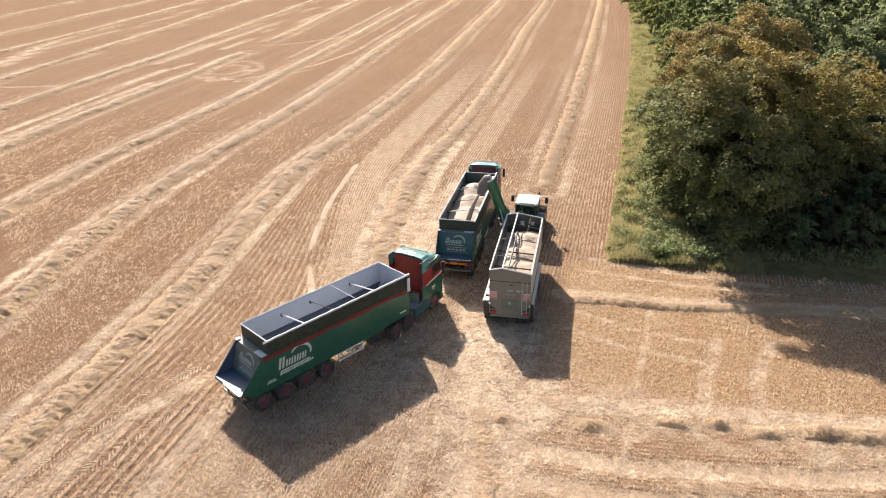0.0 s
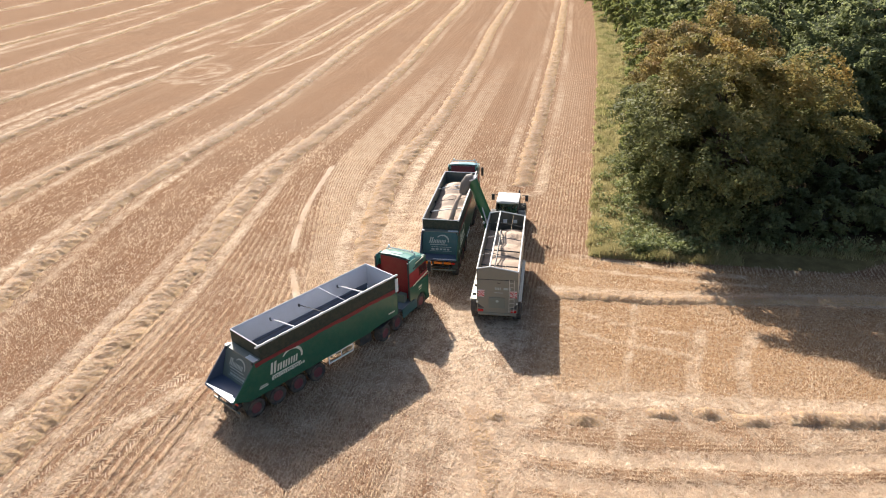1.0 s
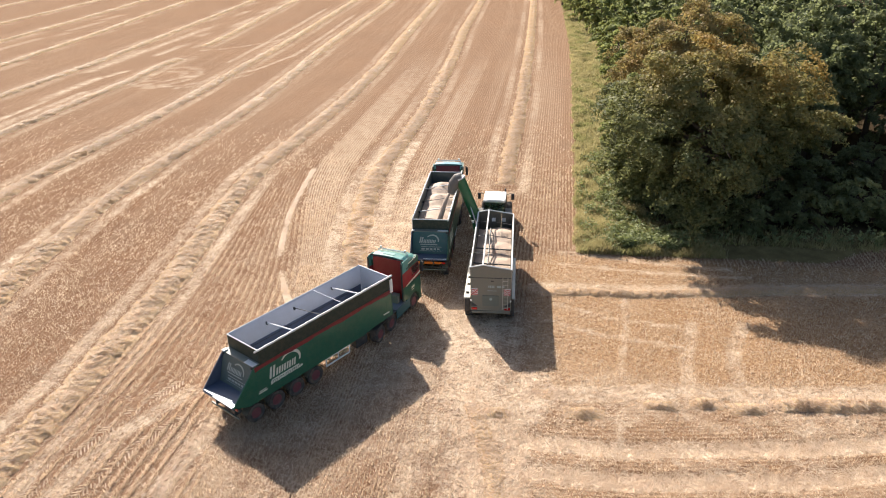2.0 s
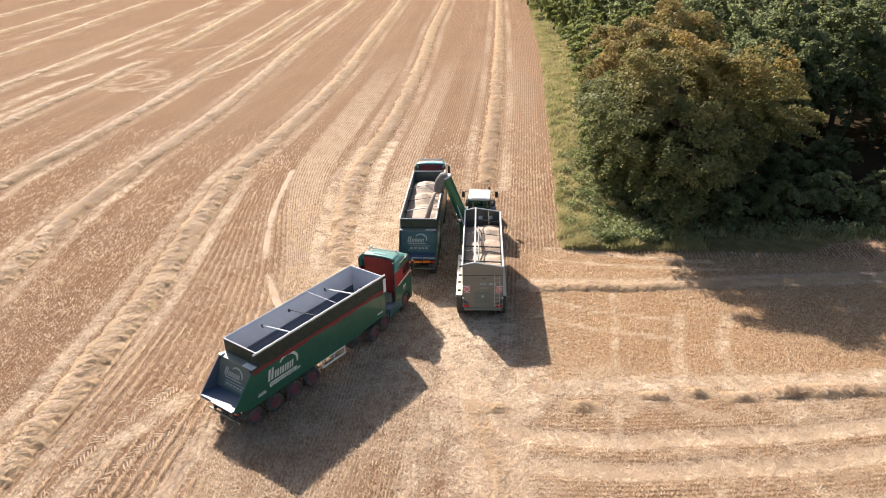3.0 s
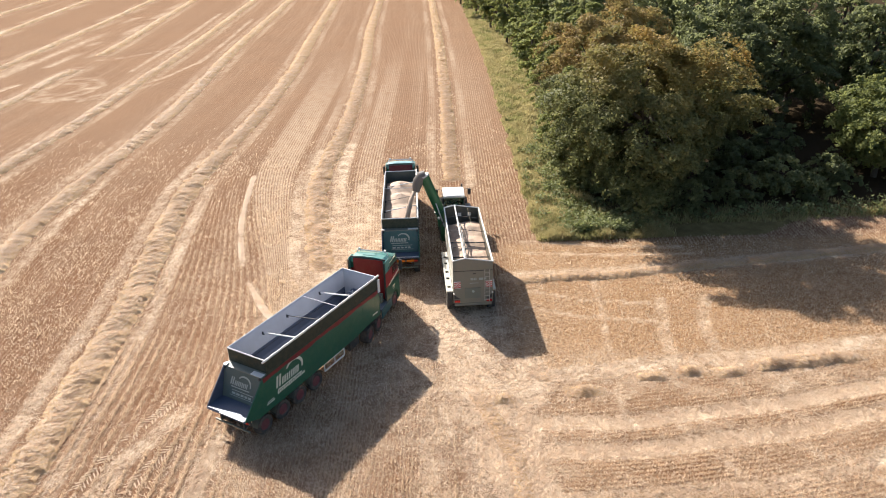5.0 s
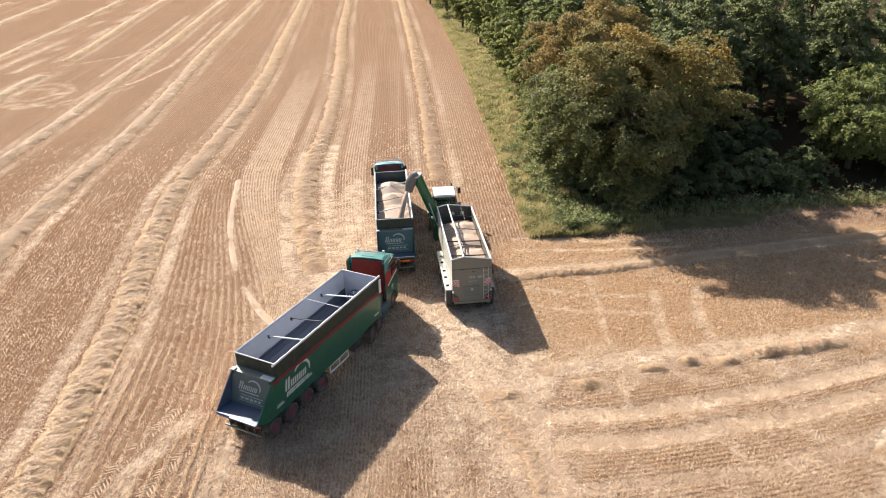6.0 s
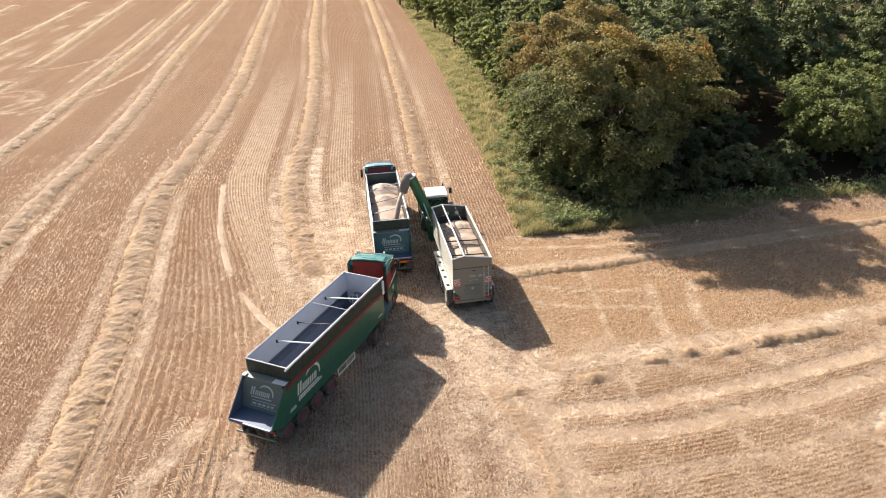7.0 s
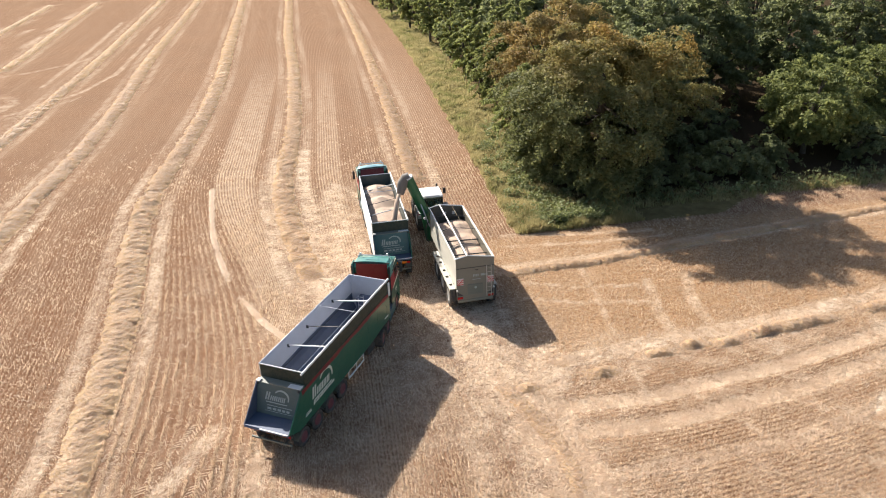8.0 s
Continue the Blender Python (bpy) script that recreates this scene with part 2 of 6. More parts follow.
M_STRIPE = surface("maroon_stripe_paint", (0.17, 0.012, 0.020), 0.5, dust=0.10)
M_RIM = surface("dark_red_wheel_paint", (0.17, 0.045, 0.055), 0.5, dust=0.25)
M_RIMG = surface("grey_wheel_paint", (0.36, 0.36, 0.35), 0.5, dust=0.3)
# one olive paint in two tones: sunlit for the sides, shaded for the rear
M_BIN = surface("olive_bin_paint_sunlit_tone", (0.58, 0.55, 0.47), 0.45, dust=0.2, vary=0.08)
M_BINSHADE = surface("olive_bin_paint_shade_tone", (0.215, 0.205, 0.165), 0.5, dust=0.2, vary=0.1)
M_BININ = surface("dark_bin_inside", (0.10, 0.095, 0.075), 0.6, dust=0.3)
M_AUGER = surface("bright_green_auger_paint", (0.020, 0.125, 0.045), 0.4, coat=0.2, dust=0.1)
M_SPOUT = surface("black_rubber_spout", (0.17, 0.150, 0.135), 0.7, dust=0.3)
M_ORANGE = surface("orange_lamp_lens", (0.75, 0.20, 0.02), 0.25, dust=0.05)
M_LAMP = surface("red_lamp_lens", (0.55, 0.012, 0.012), 0.25, dust=0.05)
M_BARK = surface("bark", (0.10, 0.080, 0.060), 0.9, vary=0.35, dust=0.0, relief=1.0, grain=14)
M_YELLOW = surface("yellow_strap_webbing", (0.46, 0.37, 0.22), 0.8, dust=0.2)
M_LOGO = surface("pale_lettering_paint", (0.62, 0.66, 0.58), 0.5, dust=0.05)
M_FAINT = surface("faded_grey_lettering", (0.36, 0.42, 0.40), 0.5, dust=0.05)
M_DECK = surface("blue_grey_deck_paint", (0.13, 0.155, 0.20), 0.5, dust=0.2)
M_GREY = surface("grey_plate_paint", (0.17, 0.185, 0.155), 0.5, dust=0.15)


def grain_material():
    m, n, l = nodes_of("wheat_grain")
    p = n["Principled BSDF"]
    co = n.new("ShaderNodeTexCoord").outputs["Object"]
    v = n.new("ShaderNodeTexVoronoi")
    v.inputs["Scale"].default_value = 90
    l.new(co, v.inputs["Vector"])
    col = mix(n, l, v.outputs["Distance"], (0.54, 0.40, 0.305), (0.39, 0.275, 0.195))
    col = mix(n, l, ramp(n, l, noise_tex(n, l, co, 1.2, 5), 0.35, 0.7), col, (0.48, 0.35, 0.26))
    l.new(col, p.inputs["Base Color"])
    p.inputs["Roughness"].default_value = 0.75
    l.new(bump(n, l, v.outputs["Distance"], 0.5, 0.01), p.inputs["Normal"])
    return m


def glass_material():
    m, n, l = nodes_of("tinted_glass")
    p = n["Principled BSDF"]
    p.inputs["Base Color"].default_value = (0.30, 0.38, 0.34, 1)
    p.inputs["Roughness"].default_value = 0.06
    p.inputs["Transmission Weight"].default_value = 0.9
    p.inputs["IOR"].default_value = 1.45
    return m


M_GRAIN = grain_material()
M_GLASS = glass_material()
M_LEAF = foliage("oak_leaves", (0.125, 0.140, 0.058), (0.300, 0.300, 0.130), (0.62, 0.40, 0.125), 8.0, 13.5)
M_LEAFGOLD = foliage("turning_leaves", (0.28, 0.215, 0.085), (0.50, 0.375, 0.155), (0.66, 0.44, 0.17), 4.0, 10.0)
M_LEAFGREEN = foliage("fresh_green_leaves", (0.195, 0.230, 0.085), (0.420, 0.450, 0.185), trans=0.52, glow=(0.30, 0.31, 0.10))
M_LEAFDARK = foliage("dark_green_leaves", (0.145, 0.170, 0.088), (0.335, 0.360, 0.185), trans=0.56, glow=(0.32, 0.34, 0.14))
M_GRASS = foliage("verge_grass", (0.36, 0.32, 0.15), (0.70, 0.58, 0.33), trans=0.45, glow=(0.58, 0.50, 0.24))
M_GRASSGREEN = foliage("green_verge_grass", (0.20, 0.195, 0.085), (0.46, 0.43, 0.20), trans=0.45, glow=(0.42, 0.42, 0.16))
M_WEED = foliage("weed_leaves", (0.20, 0.23, 0.10), (0.46, 0.47, 0.25), trans=0.35, glow=(0.34, 0.38, 0.12))


# ---------------------------------------------------------------- mesh helpers
def mesh_of(name, bm, material):
    me = bpy.data.meshes.new(name)
    bm.normal_update()
    bm.to_mesh(me)
    bm.free()
    me.materials.append(material)
    return me


def part(name, bm, material, parent=None, label="", smooth=False):
    ob = new(name, mesh_of(name, bm, material))
    if smooth:
        ob.data.polygons.foreach_set("use_smooth", [True] * len(ob.data.polygons))
    if parent is not None:
        ob.parent = parent
    if label:
        tagged(ob, label)
    return ob


def root(name, m, label, category, group=""):
    ob = new(name)
    ob.empty_display_size = 0.3
    ob.matrix_world = m
    return tagged(ob, label, category, group)


def box(x0, x1, y0, y1, z0, z1, bevel=0.0, bm=None):
    bm = bm or bmesh.new()
    made = bmesh.ops.create_cube(bm, size=1.0, matrix=Matrix.Translation(((x0 + x1) / 2, (y0 + y1) / 2, (z0 + z1) / 2))
                                 @ Matrix.Diagonal((x1 - x0, y1 - y0, z1 - z0, 1)))
    if bevel:
        vs = set(made["verts"])
        es = [e for e in bm.edges if e.verts[0] in vs and e.verts[1] in vs]
        bmesh.ops.bevel(bm, geom=es, offset=bevel, segments=2, affect="EDGES", profile=0.6)
    return bm


def rod(a, b, r, seg=10, bm=None, r2=None):
    bm = bm or bmesh.new()
    a, b = Vector(a), Vector(b)
    d = b - a
    m = Matrix.Translation((a + b) / 2) @ d.to_track_quat("Z", "Y").to_matrix().to_4x4()
    bmesh.ops.create_cone(bm, cap_ends=True, segments=seg, radius1=r, radius2=r if r2 is None else r2, depth=d.length, matrix=m)
    return bm


def slab(profile, x0, x1, bm=None, bevel=0.0):
    """A plate between x0 and x1 whose outline is given in (y, z)."""
    bm = bm or bmesh.new()
    a = [bm.verts.new((x0, y, z)) for y, z in profile]
    b = [bm.verts.new((x1, y, z)) for y, z in profile]
    fs = [bm.faces.new(a), bm.faces.new(b[::-1])]
    k = len(a)
    for i in range(k):
        fs.append(bm.faces.new((a[i], b[i], b[(i + 1) % k], a[(i + 1) % k])))
    bmesh.ops.recalc_face_normals(bm, faces=fs)
    if bevel:
        bmesh.ops.bevel(bm, geom=list(bm.edges), offset=bevel, segments=2, affect="EDGES")
    return bm


def cross(profile, y0, y1, bm=None, bevel=0.0):
    """A plate between y0 and y1 whose outline is given in (x, z)."""
    bm = bm or bmesh.new()
    a = [bm.verts.new((x, y0, z)) for x, z in profile]
    b = [bm.verts.new((x, y1, z)) for x, z in profile]
    fs = [bm.faces.new(a), bm.faces.new(b[::-1])]
    k = len(a)
    for i in range(k):
        fs.append(bm.faces.new((a[i], b[i], b[(i + 1) % k], a[(i + 1) % k])))
    bmesh.ops.recalc_face_normals(bm, faces=fs)
    if bevel:
        bmesh.ops.bevel(bm, geom=list(bm.edges), offset=bevel, segments=2, affect="EDGES")
    return bm


def lathe(profile, seg, centre, bm=None):
    """Turned about the x axis: profile rows of (x, radius)."""
    bm = bm or bmesh.new()
    rings = []
    for x, r in profile:
        rings.append([bm.verts.new((centre[0] + x, centre[1] + r * math.cos(2 * math.pi * i / seg),
                                    centre[2] + r * math.sin(2 * math.pi * i / seg))) for i in range(seg)])
    for a, b in zip(rings, rings[1:]):
        for i in range(seg):
            bm.faces.new((a[i], a[(i + 1) % seg], b[(i + 1) % seg], b[i]))
    bm.faces.new(rings[0])
    bm.faces.new(rings[-1][::-1])
    bmesh.ops.recalc_face_normals(bm, faces=list(bm.faces))
    return bm


def tube(points, r, seg=8, bm=None, wave=0.0, seed=0):
    """A bent pipe along points."""
    bm = bm or bmesh.new()
    rng = random.Random(seed)
    pts = [Vector(p) for p in points]
    rings = []
    for i, p in enumerate(pts):
        d = (pts[min(i + 1, len(pts) - 1)] - pts[max(i - 1, 0)]).normalized()
        s = d.cross(Vector((0, 0, 1)))
        s = s.normalized() if s.length > 1e-3 else Vector((1, 0, 0))
        u = s.cross(d)
        rr = r * (1 + wave * rng.uniform(-1, 1))
        rings.append([bm.verts.new(p + (s * math.cos(a) + u * math.sin(a)) * rr) for a in
                      [2 * math.pi * k / seg for k in range(seg)]])
    for a, b in zip(rings, rings[1:]):
        for i in range(seg):
            bm.faces.new((a[i], a[(i + 1) % seg], b[(i + 1) % seg], b[i]))
    bm.faces.new(rings[0][::-1])
    bm.faces.new(rings[-1])
    bmesh.ops.recalc_face_normals(bm, faces=list(bm.faces))
    return bm


def polys(name, corners, material):
    """A mesh of loose faces, corners of shape (count, 3 or 4, 3)."""
    c = np.asarray(corners, dtype=np.float32)
    k, s = c.shape[0], c.shape[1]
    me = bpy.data.meshes.new(name)
    me.vertices.add(k * s)
    me.vertices.foreach_set("co", c.reshape(-1))
    me.loops.add(k * s)
    me.loops.foreach_set("vertex_index", np.arange(k * s, dtype=np.int32))
    me.polygons.add(k)
    me.polygons.foreach_set("loop_start", np.arange(0, k * s, s, dtype=np.int32))
    me.update(calc_edges=True)
    me.materials.append(material)
    return me


def unit(v):
    return v / np.maximum(np.linalg.norm(v, axis=-1, keepdims=True), 1e-6)


def smooth01(t):
    t = np.clip(t, 0, 1)
    return t * t * (3 - 2 * t)


# ---------------------------------------------------------------- the field
def bend(x, y):
    """How far the drill rows lie aside of their straight line."""
    far = -0.00045 * np.maximum(y - 105, 0) ** 2
    lo, hi = x - far - 9.0, x - far
    s = smooth01((68 - y) / 40.0)
    for _ in range(26):
        mid = (lo + hi) / 2
        over = mid + s * np.interp(mid, (-60, -25, -20.6, -14, -2.5), (3.2, 3.2, 8.0, 3.4, 0.0)) > x - far
        hi = np.where(over, mid, hi)
        lo = np.where(over, lo, mid)
    return x - (lo + hi) / 2


def row_coords(x, y):
    """Coordinates across and along the drill rows; on the headland they run the other way."""
    u, v = x - bend(x, y), y
    head = smooth01((46.5 - y) / 1.5) * smooth01((x - 0.5) / 3.0)
    hu = y - 3.4 * (np.clip(x - 3, 0, 60) / 20) ** 1.6
    pick = head > 0.5
    return np.where(pick, hu, u), np.where(pick, x, v)


def row_strength(x, y):
    """Rows fade out where the field's rows meet those of the headland."""
    head = smooth01((46.5 - y) / 1.5) * smooth01((x - 0.5) / 3.0)
    trodden = np.exp(-(((x + 0.2 + 0.13 * (y - 26)) / 3.0) ** 2)) * smooth01((44 - y) / 6)
    u = x - bend(x, y)
    band = np.full(np.shape(x), 0.50)
    for u0, u1, much in STRIPED:
        band = np.maximum(band, (0.5 + (much - 0.5) * smooth01((125 - y) / 60)) * smooth01((u - u0) / 0.5) * smooth01((u1 - u) / 0.5))
    band = np.where(head > 0.5, 0.16 + 0.28 * smooth01((30.5 - y) / 2), band)
    return smooth01(np.abs(head - 0.5) * 2.2) * band * (1 - 0.75 * trodden)


def matted_stubble(x, y):
    """1 on the headland, where the stubble lies flat and tangled."""
    return smooth01((47.5 - y) / 1.5) * smooth01((x - 0.8) / 2.0) * (0.45 + 0.55 * smooth01((y - 29.5) / 2.0))


def near_line(x, y, pts):
    best = np.full(np.shape(x), 1e9)
    for (ax, ay), (bx, by) in zip(pts, pts[1:]):
        dx, dy = bx - ax, by - ay
        t = np.clip(((x - ax) * dx + (y - ay) * dy) / (dx * dx + dy * dy), 0, 1)
        best = np.minimum(best, np.hypot(x - ax - t * dx, y - ay - t * dy))
    return best


# bands between the windrows where the stubble stands pale and open, across the rows
STRIPED = [(-21.0, -16.6, 1.25), (-15.9, -14.6, 1.1), (-12.9, -11.7, 0.9), (-11.3, -8.2, 1.15), (-5.8, -4.8, 1.0), (-0.6, 3.6, 0.9)]
WINDROWS = [
    [(-1.7, 60), (-1.8, 72), (-1.9, 90), (-2.2, 105), (-3.0, 140), (-4.8, 193), (-7, 225)],
    [(-11.2, 43), (-12.5, 50), (-13.5, 56.5), (-14.0, 64), (-13.6, 85), (-14.6, 115), (-16.4, 145), (-18.0, 195), (-20, 225)],
    [(-22.2, 14), (-22.5, 27), (-23.2, 38), (-25.0, 51.5), (-25.9, 60), (-25.6, 72), (-25.0, 89), (-25.4, 113), (-27.0, 140), (-29.6, 192), (-32, 225)],
    [(-32, 20), (-33.2, 31), (-35.4, 43), (-36.5, 53), (-36.8, 64), (-36.5, 76), (-37.0, 97), (-39.3, 130), (-40.8, 172), (-43, 220)],
    [(-44, 25), (-46.2, 45), (-47.3, 58), (-46.8, 79), (-47.3, 105), (-48.4, 139), (-50.8, 182), (-53, 220)],
    [(-59, 40), (-60.9, 60), (-61.3, 80), (-61, 98), (-61.7, 109), (-60.8, 115)],
    [(-62.2, 126), (-63, 140), (-65.7, 167), (-70, 215)],
    [(-73, 55), (-74.5, 85), (-74.6, 112), (-76.1, 135), (-78.4, 172), (-82, 215)],
]
WINDROWS += [
    [(-87, 70), (-88.8, 92), (-91, 120), (-92.6, 138), (-96.5, 171), (-101, 215)],
    [(-107, 85), (-107.4, 125), (-109.5, 162), (-114, 215)],
    [(-124, 105), (-124.2, 142), (-128, 215)],
    [(-143, 120), (-145.8, 155), (-150, 215)],
]
# wheel tracks and pale straw: a line, its half width, how much straw covers it, how deep it is pressed
WHITE_TRACK = [(-20.6, 63), (-19.4, 53.7), (-18.4, 49), (-17.1, 44.3)]
WHITE_END = [(-16.0, 41.6), (-14.3, 38.3), (-12.8, 36)]
TRACKS = [
    (WHITE_TRACK, 0.16, 0.9, 0.0),
    (WHITE_END, 0.16, 0.9, 0.0),
    ([(0.6, 18), (0.2, 24), (-0.6, 28), (-1.9, 32.5), (-3.0, 38)], 0.8, 1.2, 0.02),
    ([(1.9, 20), (1.6, 23.5), (1.4, 26), (1.3, 28.2), (1.0, 30.2)], 0.6, 1.3, 0.02),
    ([(2.0, 28.6), (2.2, 31.2)], 0.9, 0.9, 0.0),
    ([(-3.4, 20), (-3.2, 26), (-4.2, 30)], 0.5, 0.45, 0.02),
    ([(2, 26.4), (6.7, 26.3), (10.6, 26.9), (14.6, 27.5), (19, 28.4), (24, 29.8), (40, 34.5)], 0.45, 1.25, 0.12),
    ([(2.4, 24.3), (6, 24.2), (9.6, 24.7), (13.5, 25.2), (17.8, 26.3), (21.3, 27.2), (40, 32.6)], 0.45, 1.25, 0.13),
    ([(3, 21.3), (6, 21.5), (11.4, 21.8), (16, 22.9), (24, 26)], 0.4, 0.6, 0.04),
    ([(-2, 30.3), (4, 30.2), (9, 31.2), (14, 31.4), (24, 33), (40, 36.5)], 0.6, 0.8, 0.0),
    ([(2, 41.6), (9, 41.9), (20, 43.3), (40, 45.6)], 0.7, 0.55, 0.0),
    ([(3.5, 45.2), (9, 44.6), (16, 44.4)], 0.18, 0.55, 0.02),
    ([(3.5, 47.2), (9, 46.1), (15, 45.6)], 0.20, 0.6, 0.02),
    ([(2.6, 37.5), (6, 36.2), (11, 35.4)], 0.16, 0.45, 0.0),
    ([(7.6, 41), (7.4, 37), (6.9, 33.2), (6.9, 30.4), (6.6, 28), (5.9, 25)], 0.16, 0.42, 0.0),
    ([(11.4, 38.2), (11.0, 36.5), (10.6, 34.8), (10.2, 31.5)], 0.34, 0.42, 0.02),
    ([(14.4, 38.4), (13.6, 36.5), (13.1, 34.8), (12.9, 31.5)], 0.34, 0.42, 0.02),
    ([(3.2, 39.6), (6.5, 38.2), (10.5, 37.6)], 0.15, 0.42, 0.0),
    ([(8.3, 26.8), (10.2, 23.6), (11.2, 21.4)], 0.12, 0.45, 0.0),
    ([(12.5, 26.0), (16.0, 22.8), (18.0, 20.5)], 0.14, 0.4, 0.0),
    ([(-13.7, 18), (-14.0, 21.4), (-13.8, 25.5)], 0.40, 0.9, 0.04),
    ([(-19.0, 18), (-18.0, 24), (-16.0, 28)], 0.5, 0.45, 0.0),
    ([(-9.5, 60), (-9.0, 52), (-8.6, 46), (-9.5, 40)], 0.9, 0.55, 0.0),
    ([(-12.5, 52), (-11.4, 47), (-10.4, 41)], 0.8, 0.8, 0.0),
    ([(-15.2, 70), (-15.0, 62), (-14.2, 54), (-13.2, 48)], 0.5, 0.5, 0.02),
    ([(-12.2, 72), (-12.2, 62), (-11.4, 55), (-10.3, 48)], 0.6, 0.6, 0.02),
    ([(-9.6, 62), (-7.4, 58.5), (-6.9, 56)], 0.25, 0.55, 0.02),
    ([(-6.6, 63), (-5.6, 59), (-5.2, 57)], 0.25, 0.55, 0.02),
    # far field
    ([(-66, 64), (-65.8, 70.5), (-66.4, 84.7), (-67.0, 98.5), (-65.5, 105)], 0.45, 0.61, 0.02),
    ([(-63.6, 62.7), (-63.4, 68.7), (-64.1, 76.5), (-63.9, 91)], 0.5, 0.44, 0.02),
    ([(-99.1, 99.7), (-103.4, 112.3), (-107.6, 128)], 0.8, 0.55, 0.02),
    ([(-96.4, 96.9), (-101.5, 113), (-101.8, 122.4), (-100.5, 139), (-103, 165)], 0.6, 0.33, 0.02),
    ([(-57.6, 96.4), (-54.6, 95.4), (-51.7, 95.6), (-49, 98.7), (-44.4, 107.3), (-42.5, 118)], 0.28, 0.44, 0.02),
    ([(-56.4, 94.4), (-52.4, 93.6), (-48.6, 96.0), (-44.0, 103.5)], 0.25, 0.33, 0.02),
    ([(-71.2, 104), (-71.4, 121), (-71.8, 142.7), (-72.7, 171.5)], 0.45, 0.44, 0.02),
    ([(-66.8, 117.7), (-68.1, 138), (-67, 158.7), (-70, 190)], 0.45, 0.44, 0.02),
    ([(-62.6, 121.5), (-57, 124), (-51, 131), (-48, 146)], 0.3, 0.32, 0.02),
    ([(-84.7, 84.8), (-77.2, 86.9), (-74.4, 89.1)], 0.3, 0.33, 0.02),
    ([(-51.5, 112), (-51.9, 130), (-52.8, 150), (-54.5, 175)], 0.35, 0.39, 0.02),
    ([(-42.2, 117), (-42.9, 135), (-44.5, 165)], 0.35, 0.39, 0.02),
    ([(-61.6, 100.2), (-60.4, 102.4)], 0.9, 0.44, 0.0),
    ([(-53.6, 101.2), (-52.3, 102.6)], 0.7, 0.39, 0.0),
    ([(-62.2, 104), (-62.4, 108), (-60.5, 113)], 1.2, 0.22, 0.0),
]
# where a machine turned on the spot
for ring, half in ((1.0, 0.5), (0.55, 0.4)):
    TRACKS.append(([(-57 + 4.9 * ring * math.cos(a), 101.5 + 6.4 * ring * math.sin(a)) for a in np.linspace(-2.9, 2.2, 18)], half, 0.26, 0.02))


def field_edge(y):
    """x of the border between stubble and verge."""
    return 4.75 - 0.00032 * np.maximum(y - 95, 0) ** 2


def wildness(x, y):
    """1 on the verge and in the wood, 0 on the field."""
    west = smooth01((x - field_edge(y)) / 1.0 + 0.5)
    south_line = 47.2 + 3.0 * smooth01((x - 21) / 6.0)
    return west * smooth01((y - south_line) / 1.0 + 0.5)


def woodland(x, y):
    """1 under the trees: dark leaf litter, its tone also standing for canopy shade."""
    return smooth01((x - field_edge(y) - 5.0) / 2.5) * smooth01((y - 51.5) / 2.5)


